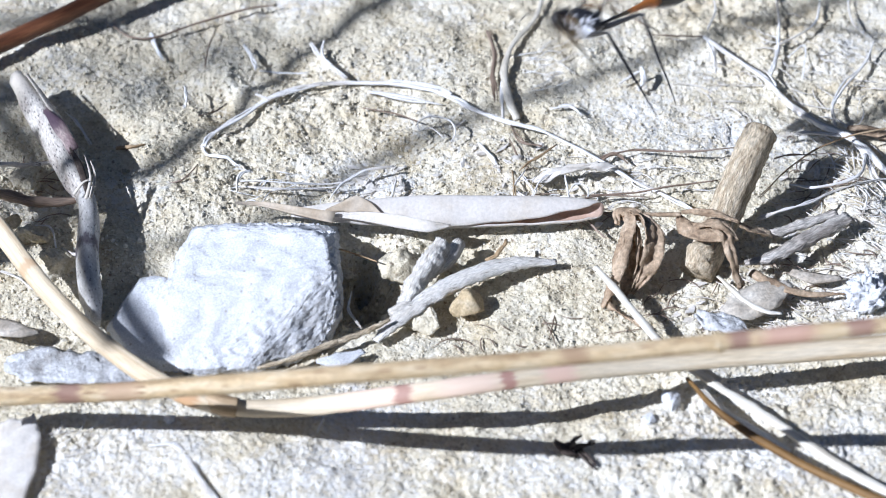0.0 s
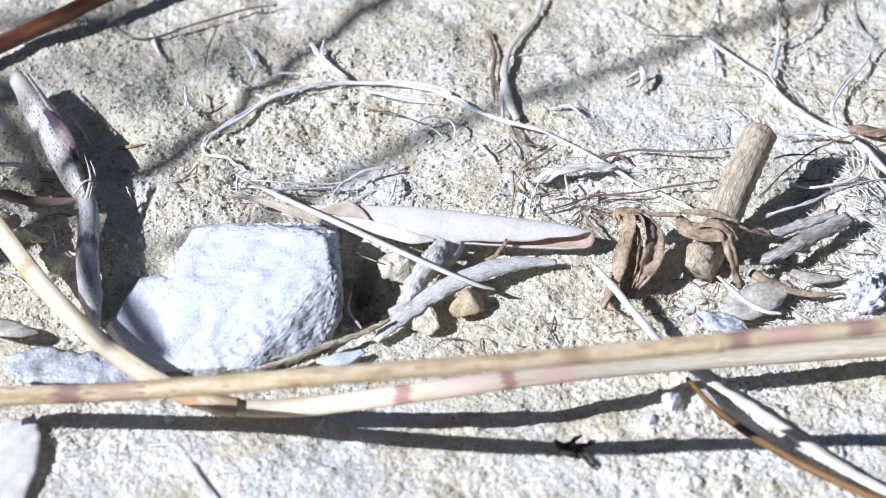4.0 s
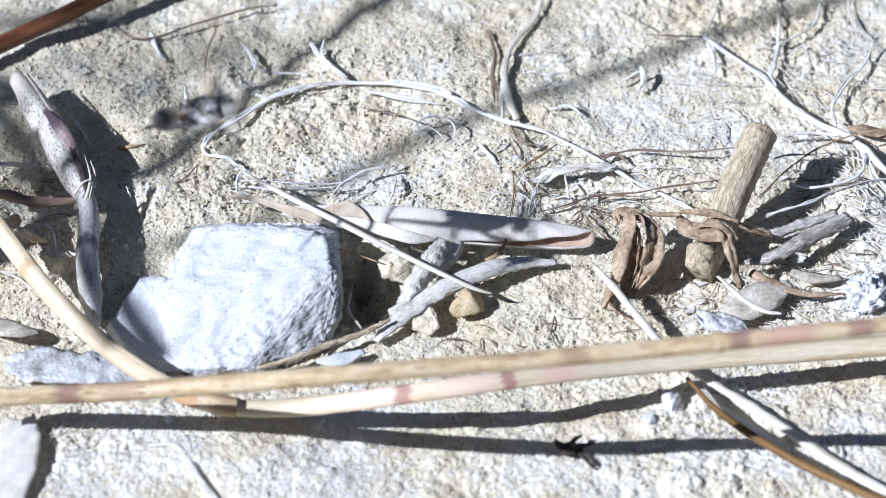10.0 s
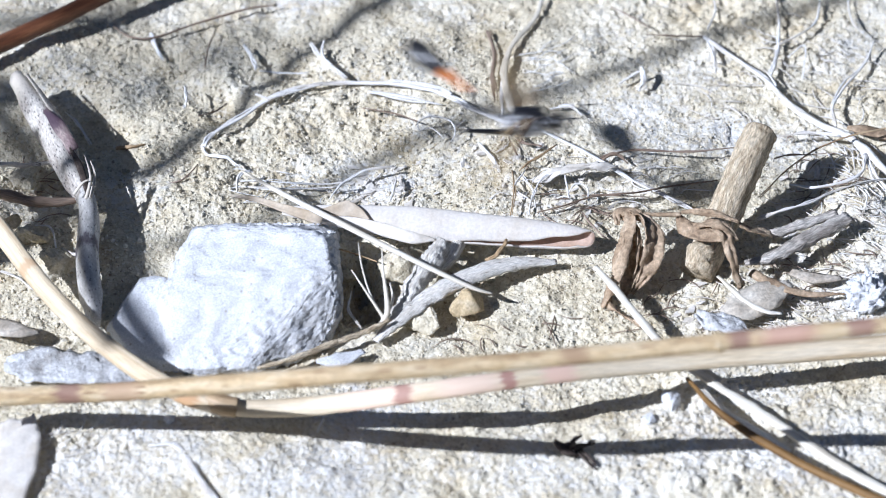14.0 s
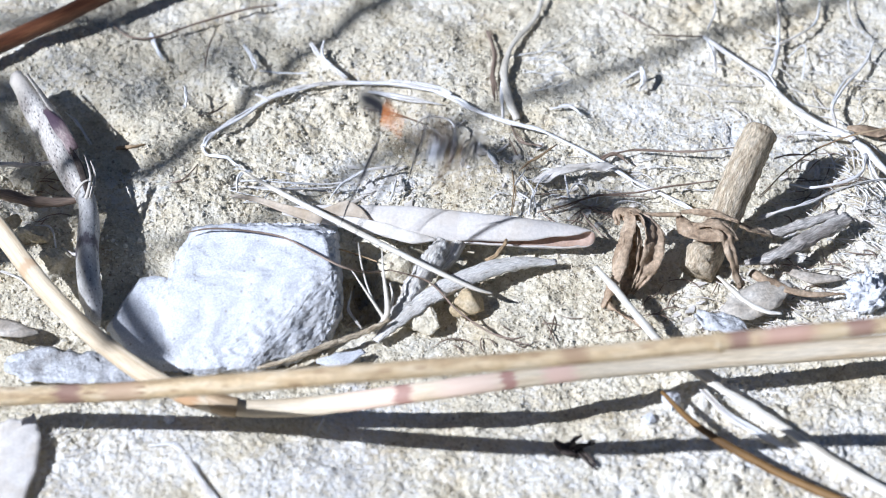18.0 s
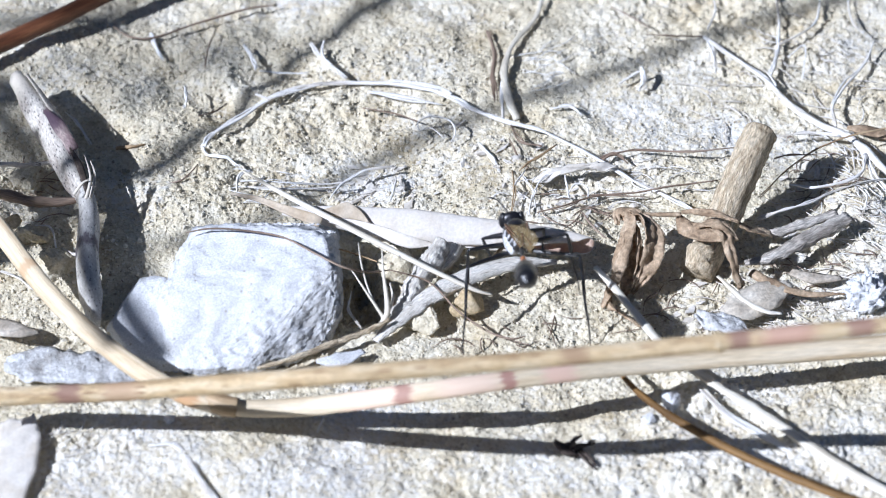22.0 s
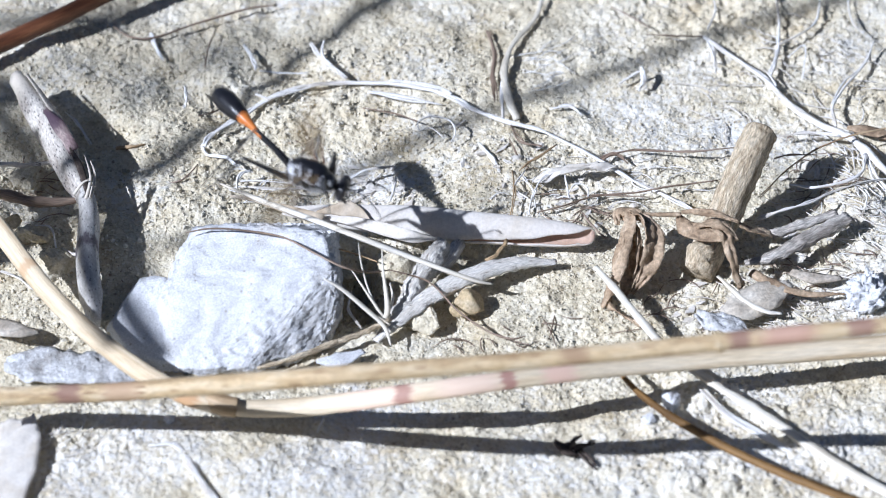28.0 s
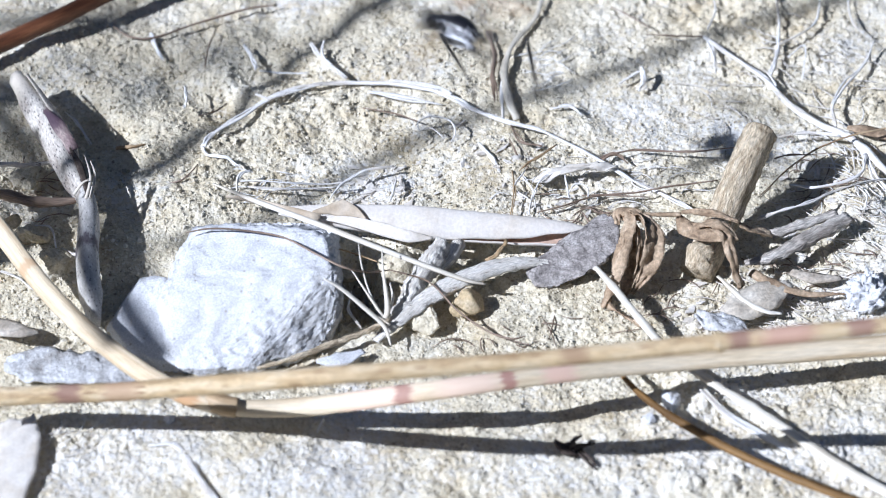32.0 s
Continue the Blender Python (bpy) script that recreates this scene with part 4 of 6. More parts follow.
fibre("root_fibre", [(32.12, 3.02, 1.6), (34.64, 4.1, 1.9), (37.32, 5.31, 1.8), (39.79, 7.45, 1.4), (44.35, 9.96, 1), (47.59, 10.27, 0.9)], [0.2, 0.26, 0.22, 0.16, 0.12, 0.1])
fibre("root_fibre", [(42.79, 8.61, 1.2), (43.51, 6.87, 1.5), (43.12, 5.13, 1.2), (42.16, 6.04, 0.9)], [0.1, 0.18, 0.16, 0.1])
fibre("cream_straw", [(15.13, -6.77, 3.4), (16.93, -9.18, 3), (19.33, -13.44, 2.6), (21.45, -16.88, 2.2), (23.84, -19.7, 1.8), (28.33, -24.03, 1.6), (33.52, -29.22, 1.5), (38.61, -34.3, 1.4), (43.64, -38.91, 1.3)],
      [0.3, 0.42, 0.4, 0.45, 0.5, 0.55, 0.6, 0.6, 0.6], CREAM, "long cream-white dry straw lying on the sand", sides=10, flat=0.6)
fibre("cream_straw", [(27.59, -5.32, 1.2), (29.69, -8.6, 1.4), (31.85, -10.53, 1.2), (33.81, -10.79, 0.9)], [0.2, 0.32, 0.3, 0.2], CREAM, "short cream-white dry straw", flat=0.6)
fibre("cream_straw", [(25.17, -21.77, 0.9), (27.72, -25.82, 1), (30.86, -28.56, 0.9), (34, -31.05, 0.6)], [0.3, 0.5, 0.5, 0.2], BLEACHED, "bleached flat straw half sunk in sand", flat=0.4)
fibre("dead_twig", [(-47.63, 6.43, 2.6), (-43.53, 5.37, 2.2), (-40.1, 5.38, 1.6), (-36.55, 4.88, 2.6)], [0.75, 0.8, 0.75, 0.4], BROWN, "frayed brown-grey twig across the dead stalk", sides=8, uneven=0.2)
fibre("dead_twig", [(-47.56, 12, 1.6), (-43.46, 11.82, 1.6), (-39.55, 10.95, 2.6)], [0.3, 0.26, 0.2], STALK, "thin grey straw across the dead stalk")
fibre("root_fibre", [(-41.71, 2.9, 0.8), (-39.93, 2.3, 1), (-39.18, -0.63, 0.6)], [0.08, 0.12, 0.08])
fibre("root_fibre", [(-38.57, -0.92, 1), (-37.04, -2.23, 1.2), (-36.17, -2.7, 1)], [0.1, 0.2, 0.1])
fibre("root_fibre", [(-44.65, -3.99, 0.6), (-42.54, -5.46, 0.8), (-41.04, -6.86, 0.5)], [0.1, 0.16, 0.1])
fibre("root_fibre", [(-9.15, -8.17, 1.4), (-9.46, -10.3, 1), (-8.08, -12.84, 0.6)], [0.1, 0.2, 0.1])
fibre("root_fibre", [(-10.4, -5.16, 4.4), (-8.18, -4.07, 2.6), (-6.58, -4.95, 2.6)], [0.08, 0.1, 0.06], OCHRE, "thin ochre fibre by the burrow")
fibre("root_fibre", [(4.32, -4.06, 2), (5.74, -3.21, 2.4), (6.33, -1.68, 2.6)], [0.1, 0.25, 0.2], OCHRE, "thin ochre fibre by the burrow")
# tangle of hair roots
rng = np.random.RandomState(21)
HAIRS = ((40, 39.58, 30.13, 6, 7, -0.5), (64, 43.3, 14.74, 4, 6, -0.9), (56, 41.35, 3.68, 5, 5, -0.6), (50, 34.83, -8.71, 5, 2.5, -0.4), (20, 10.64, 31.12, 1.6, 4, 0.3), (22, 30.98, 27.18, 6, 7, -0.6), (20, 21.4, 11.01, 6, 3, 0.1), (14, 12.59, 9.16, 4, 3, 0.5), (12, -36.35, -27.17, 3, 2, 1.0), (14, -19.5, 10.08, 4, 3, 0.2))
DARK_HAIRS = ((26, 40.69, 11.01, 4, 5, 0.3), (20, 36.34, -2.58, 5, 4, -0.3), (16, 13.69, 6.41, 4, 2.5, 0.3), (14, 23.52, -8.71, 5, 4, 0.8), (16, -42.26, 10.08, 3, 4, -0.2), (12, 6.51, -13.01, 4, 2, -0.6))
for count, cx, cy, sx, sy, ang in HAIRS + DARK_HAIRS:
    pieces = []
    for k in range(count):
        x, y, a, l = cx + rng.normal() * sx * 0.7, cy + rng.normal() * sy * 0.7, ang + rng.normal() * 0.5, rng.uniform(1.5, 5)
        bend, z = rng.normal() * 0.8, float(ground_height(np.array([x]), np.array([y]))[0]) + 0.12
        pts = [(x + l * s * math.cos(a + bend * s), y + l * s * math.sin(a + bend * s), z + 0.25 * (1 - (2 * abs(s)) ** 2)) for s in (-0.5, -0.15, 0.2, 0.5)]
        pieces.append(tube_data(pts, [0.025, rng.uniform(0.035, 0.09), rng.uniform(0.035, 0.09), 0.025], sides=5, n=3))
    dark = (count, cx, cy, sx, sy, ang) in DARK_HAIRS
    tagged(build("hair_roots", *join_data(pieces)[:2], BROWN if dark else BLEACHED, along=join_data(pieces)[2]), "tangle of fine brown hair roots on sand" if dark else "tangle of fine bleached hair roots on sand", "hair roots", kind="stuff")

# ---- bleached leaves and lime crust pressed into the sand ----
def sheet(name, pts, widths, label, material=CRUST, **more):
    return tagged(strip(name, pts, widths, material, n=8, cross=8, **more), label, "dry leaf")


# this white leaf's grey is the bent straw's shade put into its colour
sheet("bleached_leaf", [(-43.07, -17.64, 0.2), (-40.25, -17.98, 0.5), (-36.31, -18.6, 0.6), (-31.88, -18.71, 0.4), (-29.1, -18.87, 0.1)], [2.0, 5.4, 4.6, 4.8, 1.4], "white crumpled leaf beside the stone, shade painted in as grey", GREYED, curl=-10, ruffle=0.32, seed=31)
sheet("bleached_leaf", [(-41.3, -25.9, 0.25), (-41.0, -29.2, 0.4), (-41.0, -33.2, 0.4), (-41.3, -38.6, 0.3)], [3.4, 4.6, 4.2, 2.4], "white bleached leaf lying flat on sand", LEAF, curl=-6, lean=-8, ruffle=0.3, seed=32)
sheet("bleached_leaf", [(-12.47, -17.59, 0.3), (-10.24, -17.48, 0.5), (-7.75, -16.18, 0.4)], [0.5, 2.2, 0.6], "small white leaf scrap in front of the stone", CHALK, curl=-10, ruffle=0.1, seed=33)
sheet("bleached_leaf", [(25.2, -10.6, 0.7), (26.8, -12.0, 1.3), (28.6, -13.0, 1.2), (30.4, -13.8, 0.8)], [0.8, 3.2, 3.0, 0.9], "small ashen crumpled leaf scrap", GREYED, curl=-25, ruffle=0.5, seed=34)
fibre("cream_straw", [(-28.26, -29.73, 0.5), (-25.8, -29.84, 0.6), (-23.71, -33.94, 0.7), (-21.39, -38.17, 0.6)], [0.15, 0.35, 0.4, 0.35], BLEACHED, "white flat dry straw sunk in sand", flat=0.4)
fibre("root_fibre", [(-11.46, -25.68, 0.5), (-11.81, -27.12, 0.7), (-12.12, -28.12, 0.5)], [0.1, 0.2, 0.1])
fibre("dark_scrap", [(10.95, -29.62, 0.4), (12.57, -29.95, 0.7), (14.41, -32.59, 0.4)], [0.15, 0.4, 0.2], DARK, "dark withered scrap of plant on sand", uneven=0.3)
for q, r in (([(10.96, -28.69, 0.5), (11.73, -30.74, 1.2), (13.04, -30.83, 0.4)], [0.2, 0.55, 0.15]), ([(12.01, -30.83, 0.4), (12.38, -30.31, 1.4), (13.42, -28.58, 0.7)], [0.15, 0.5, 0.2]), ([(11.48, -30.43, 0.4), (12.83, -30.36, 1), (14.38, -29.33, 0.5)], [0.1, 0.35, 0.1])):
    fibre("dark_scrap", q, r, DARK, "dark withered scrap of plant on sand", uneven=0.3)

# flat white flakes of bleached bark strewn in heaps
rng = np.random.RandomState(77)
for count, cx, cy, sx, sy in ((46, -7.54, 10.54, 2.6, 2.2), (22, 13.16, 8.7, 3.0, 1.4), (16, 5.06, 14.74, 2.4, 2.4), (26, 40.51, 8.24, 4.0, 4.0), (16, 25.71, -10.44, 4.0, 2.0)):
    pieces = []
    for k in range(count):
        x, y, a, l = cx + rng.normal() * sx, cy + rng.normal() * sy, rng.normal(0.7, 0.6), rng.uniform(0.6, 2.2)
        z = float(ground_height(np.array([x]), np.array([y]))[0]) + rng.uniform(0.05, 0.2)
        q = [(x + l * s * math.cos(a), y + l * s * math.sin(a), z + 0.06 * rng.normal()) for s in (-0.5, 0, 0.5)]
        pieces.append(strip_data(q, [0.15, rng.uniform(0.4, 1.0), 0.1], thick=0.08, curl=-20, lean=rng.normal() * 15, n=2, cross=2, ruffle=0.15, seed=k))
    tagged(build("bark_flakes", *join_data(pieces)[:2], LEAF, along=join_data(pieces)[2], smooth=False), "heap of small flat bleached white flakes on sand", "flakes", kind="stuff")

# ---- unseen dry grass, rooted beyond the view, added to cast shade across the sand ----
# where the tips hang in the air and where they are rooted, millimetres; then the thickness
OVERHEAD = [
    ([(-102.75, -18.65, 60), (-103.81, -24.72, 60), (-105.68, -31.12, 60), (-109.13, -36.22, 58), (-92.99, -22.25, 0)], 1.7),
    ([(-192.76, -76.92, 150), (-187.07, -73.95, 150), (-183.5, -68.3, 150), (-179.52, -63.7, 150), (-175.22, -57.66, 150), (-171.1, -52.9, 150), (-166.92, -48.37, 150), (-162.68, -43.56, 150), (-156.5, -36.48, 150), (-146.96, -24.68, 150), (-135.69, -10.17, 150), (20.0, 300.0, 90), (40.0, 360.0, 0)], 1.15),
    ([(-300.0, 120.0, 0), (-250.0, 30.0, 100), (-189.32, -44.28, 130), (-184.55, -51.13, 130), (-181.66, -57.84, 130), (-179.71, -64.39, 130)], 1.1),
    ([(-900.0, -300.0, 0), (-528.03, -230.73, 420), (-477.44, -221.92, 400), (-355.3, -167.13, 300), (-212.46, -95.82, 170), (-157.77, -72.18, 120), (-155.43, -80.04, 120), (-152.74, -86.85, 120)], 1.15),
    ([(-222.64, -106.5, 185), (-214.13, -103.16, 185), (-205.04, -94.43, 185), (-196.26, -88.31, 185), (-187.32, -83.03, 185), (-181.28, -80.12, 185), (-175.15, -76.18, 185), (-162.76, -70.18, 185), (-153.31, -65.61, 185), (-143.68, -60.45, 185), (-130.5, -52.54, 185), (20.0, 200.0, 110), (60.0, 300.0, 0)], 0.85),
    ([(-305.56, -108.19, 260), (-310.89, -111.66, 260), (-316.66, -111.71, 258), (-307.16, -102.08, 240), (-318.0, 32.11, 0)], 1.2)]
for k, (q, r) in enumerate(OVERHEAD):
    tagged(tube("dry_grass", q, [r, r, r, r, r], BROWN, sides=8, seed=40 + k), "unseen dry grass straw added high above to shade the sand", "dry grass", "dry grass overhead")

# ---- the things that the wasp shifts or brings ----
def turned(pivot, rz=0.0, rx=0.0, shift=(0, 0, 0)):
    """The pose that turns a thing about a point (degrees; millimetres) and shifts it."""
    p = Vector(pivot) * MM
    return Matrix.Translation(p + Vector(shift) * MM) @ pose(0, 0, 0, rx, 0, rz) @ Matrix.Translation(-p)


def rolled_leaf():
    """A long dry leaf rolled into a tube that is open along the front."""
    n, m = 72, 34
    a, b = arr((-16.3, 2.9, 2.7)), arr((15.35, -0.9, 2.0))
    ax = unit(b - a)
    side = unit(np.cross(ax, arr((0, 0, 1))))
    up = np.cross(side, ax)
    span = np.linalg.norm(b - a)
    # across: the sheet leans back, its front edge low; along: half width, bulge, where the upper and the lower lip end (degrees round the roll)
    fore = side * math.cos(radians(38)) - up * math.sin(radians(38))
    out = side * math.sin(radians(38)) + up * math.cos(radians(38))
    g = np.zeros((n, m, 3))
    for i in range(n):
        s = i / (n - 1)
        half = np.interp(s, [0, 0.1, 0.22, 0.42, 0.63, 0.8, 0.93, 1], [0.35, 0.8, 1.2, 1.62, 1.5, 1.42, 1.18, 0.8])
        bulge = half * np.interp(s, [0, 0.4, 0.8, 1], [0.3, 0.42, 0.55, 0.5])
        first = np.interp(s, [0, 0.3, 0.44, 0.52, 0.6, 0.757, 0.875, 0.97, 1], [-25, -12, -4, 12, 26, 50, 72, 96, 110]) + 3 * math.sin(23 * s) + 2 * math.sin(51 * s + 1)
        last = np.interp(s, [0, 0.45, 0.55, 0.7, 1], [335, 345, 366, 384, 388]) + 3 * math.sin(29 * s + 2) + 2 * math.sin(63 * s)
        for k in range(m):
            q = k / (m - 1)
            ang = radians(first + (last - first) * q)
            grow = 1.06 - 0.10 * q + 0.10 * max(0, q - 0.8) / 0.2 * min(1, max(0, (s - 0.45) * 5))
            wave = 0.07 * noise.noise(Vector((s * 9, q * 4, 3.0))) + 0.035 * noise.noise(Vector((s * 26, q * 7, 8.0)))
            tip_cut = 1.6 * (2 * q - 1) ** 2 * max(0, (s - 0.8) / 0.2) ** 1.5
            g[i, k] = a + ax * (span * s - tip_cut) + fore * (half * grow * math.cos(ang) + wave) + out * (bulge * grow * math.sin(ang) + wave)
    v, f, al = shell_data(g, 0.14)
    leaf = build("rolled_leaf", v, f, LEAF, along=al)
    leaf.data.materials.append(PEACH)
    for k in range(2 * (n - 1) * (m - 1)):
        leaf.data.polygons[k].material_index = k % 2
    tagged(leaf, "long pale dry leaf rolled up, peach inside, across the burrow", "dry leaf")
    strip("leaf_tip", [(-21.7, 5.43, 2.6), (-18.94, 4.22, 3), (-16, 2.28, 3.4), (-12.23, 0.48, 3.4)], [0.25, 0.55, 0.9, 1.3], BEIGE, leaf, n=5, cross=4, curl=30, lean=-30, seed=2)
    tube("midrib", [(-12.89, 2.72, 1.4), (-1.38, 0.36, 0.9), (12.36, -0.86, 0.8)], [0.14, 0.16, 0.1], CREAM, leaf, sides=6)
    strip("folded_edge", [(-12.85, 2.14, 3.0), (-11.24, 2.22, 3.3), (-9.8, 2.07, 3.5), (-8.48, 1.56, 3.4), (-7.38, 0.85, 3.1)], [0.3, 0.9, 1.9, 1.1, 0.1], BEIGE, leaf, "beige folded edge", n=6, cross=4, curl=12, lean=-48, ruffle=0.08, seed=4)
    strip("lower_fold", [(-11.97, 1.33, 3.0), (-9.09, 0.46, 3.2), (-5.93, -0.92, 3.3), (-3.07, -2.04, 3.2), (-0.68, -1.95, 2.9)], [0.3, 1.0, 1.35, 1.25, 0.2], LEAF, leaf, "cream turned-over lower edge", n=6, cross=4, curl=14, lean=-46, ruffle=0.08, seed=5)
    return leaf


rolled = rolled_leaf()
LEAF_END = (-14.62, 3.26, 2)
straw_bit = tagged(tube("thin_straw", [(-20.65, 8.88, 3), (-16.31, 3.75, 4.2), (-10.44, -2.29, 5.4), (-5.31, -5.63, 4.8), (-0.23, -8.29, 3.8), (3.15, -9.46, 2.8), (4.95, -9.54, 2.2)], [0.12, 0.32, 0.36, 0.34, 0.3, 0.26, 0.12], CREAM, sides=8, flat=0.7),
                   "thin cream-white straw lying across the rolled leaf", "straw")
tuft = tagged(tube("dry_tuft", [(-6.72, -13.7, 0.6), (-5.83, -12.57, 1.4), (-5.49, -11.93, 2.4), (-5.94, -9.36, 5), (-6.06, -7.54, 6.4)], [0.12, 0.34, 0.3, 0.12, 0.05], CREAM, sides=8), "tuft of cream grass fibres dropped into the burrow", "grass tuft")
tube("fibre", [(-5.72, -12.74, 1.4), (-6.95, -11.3, 2.6), (-8.08, -9.88, 3.6), (-9.1, -8.48, 4.4)], [0.2, 0.14, 0.1, 0.05], CREAM, tuft, sides=6)
tube("fibre", [(-5.83, -12.57, 1.4), (-7.24, -10.47, 3), (-8.08, -8.73, 5.2), (-8.43, -6.67, 6.4)], [0.16, 0.1, 0.08, 0.04], CREAM, tuft, sides=6)
tube("fibre", [(-5.61, -12.29, 1.6), (-5, -10.64, 2.4), (-5.29, -8.98, 3.2)], [0.16, 0.16, 0.05], CREAM, tuft, sides=6)
thread = tagged(tube("root_thread", [(-25.72, -3.4, 5), (-23.33, -3.26, 5.4), (-20.01, -4.01, 5.8), (-16, -5.55, 6.2), (-12.55, -8.65, 6.6), (-9.73, -10.02, 6), (-7.25, -8.59, 4.2), (-5.31, -7.06, 3.2)], [0.06, 0.1, 0.1, 0.1, 0.11, 0.12, 0.11, 0.06], BROWN, sides=6),
                "thin brown root thread trailing over the stone", "root thread")
tube("tail", [(-5.31, -7.06, 3.2), (-1.35, -8.27, 2.6), (1.46, -11.43, 1.6), (4.81, -13.93, 0.8), (8.71, -15.57, 0.6)], [0.06, 0.1, 0.11, 0.1, 0.05], BROWN, thread, sides=6)
tube("branch", [(4.81, -13.93, 0.8), (6.76, -15.01, 1), (8.17, -14.24, 0.7)], [0.08, 0.12, 0.05], BROWN, thread, sides=6)
blade = tagged(tube("split_straw", [(-11.72, -11.28, 5.6), (-10, -11.65, 4.6), (-7.77, -12.62, 3), (-5.81, -13.82, 1.6), (-5.13, -15.79, 0.8)], [0.1, 0.26, 0.3, 0.26, 0.08], CREAM, sides=8, flat=0.6), "short cream split straw dropped on the burrow", "straw")
tube("fibre", [(-5.26, -13.57, 1.6), (-6.49, -12.98, 2.2), (-8.06, -12.16, 2.6)], [0.1, 0.08, 0.04], CREAM, blade, sides=6)
bent = tagged(tube("bent_stalk", [(23.76, -22.46, 2.4), (26.07, -26.89, 2.7), (28.51, -30.22, 3.0), (31.04, -33.03, 3.3), (34.07, -36.05, 3.6), (37.6, -39.03, 3.9), (41.63, -41.88, 4.1), (47.3, -44.21, 3.4), (53.99, -43.26, 0.3)], [0.2, 0.34, 0.42, 0.44, 0.44, 0.44, 0.44, 0.4], DRYBROWN, sides=10, uneven=0.05),
              "long thin ochre-brown bent dry stalk", "dry stalk")
cv, cf = rock_data([(8.42, -4.35, 0.9), (9.13, -6.57, 0.4), (11.4, -6.62, 0.6), (13.97, -4.65, 1.6), (15.37, -5.41, 1.8), (17.75, -3.01, 2.6), (18.07, 0.66, 3.4), (15.81, 1.62, 3.2), (12.89, -1.68, 2.6), (10.02, -3.12, 1.8),
                    (8.44, -3.4, 0.1), (11.43, -5.69, -0.2), (15.42, -4.23, 0.8), (17.82, -1.17, 1.8), (15.86, 2.59, 2.4), (10.06, -1.93, 0.8)], 4, 0.35, 17, 0.8)
bark_chip = tagged(build("bark_chip", cv, cf, CHIP), "rough grey chip of bark laid beside the rolled leaf", "bark chip")
CHIP_AT = (13.19, -1.82, 1.6)

# ---- the wasp ----
BLACK = mat("black_chitin", [(0.008, 0.008, 0.010), (0.016, 0.016, 0.020)], 1.5, 9.0, 0.3, 0.32, 0.4, 0.03, 12.0, gloss=0.6)
SILVER = mat("silver_hair", [(0.34, 0.34, 0.37), (0.66, 0.67, 0.70), (0.80, 0.81, 0.84)], 1.4, 9.0, 0.35, 0.5, 0.5, 0.05, 14.0, gloss=0.5, blotch=((0.03, 0.03, 0.035), 0.95, 0.44))
ORANGE = mat("orange_chitin", [(0.46, 0.13, 0.025), (0.62, 0.22, 0.045)], 0.8, 9.0, 0.2, 0.35, 0.2, 0.02, 12.0, gloss=0.5)
WING = mat("wing_membrane", [(0.46, 0.33, 0.15), (0.58, 0.44, 0.22)], 0.8, 5.0, 0.2, 0.35, 0.2, 0.02, 5.0, clear=0.74, gloss=0.5)
VEIN = mat("wing_vein", [(0.10, 0.05, 0.025), (0.16, 0.09, 0.05)], 1.0, 5.0, 0.2, 0.5, 0, 0, 5.0)


def ball_data(centre, size, seg=18, rings=12):
    v, f = [], []
    c, s = arr(centre), arr(size)
    for i in range(rings + 1):
        a = math.pi * i / rings
        for k in range(seg):
            b = 2 * math.pi * k / seg
            v.append(c + s * arr((math.cos(a), math.sin(a) * math.cos(b), math.sin(a) * math.sin(b))))
    for i in range(rings):
        for k in range(seg):
            f.append((i * seg + k, i * seg + (k + 1) % seg, (i + 1) * seg + (k + 1) % seg, (i + 1) * seg + k))
    return v, f, [tuple(q) for q in v]


LEGS = {"fore": (4.1, 0.7, -0.8, 3.1, 5.4), "middle": (2.6, 0.9, -1.0, 4.2, 7.4), "hind": (0.9, 0.8, -0.9, 5.6, 9.6)}


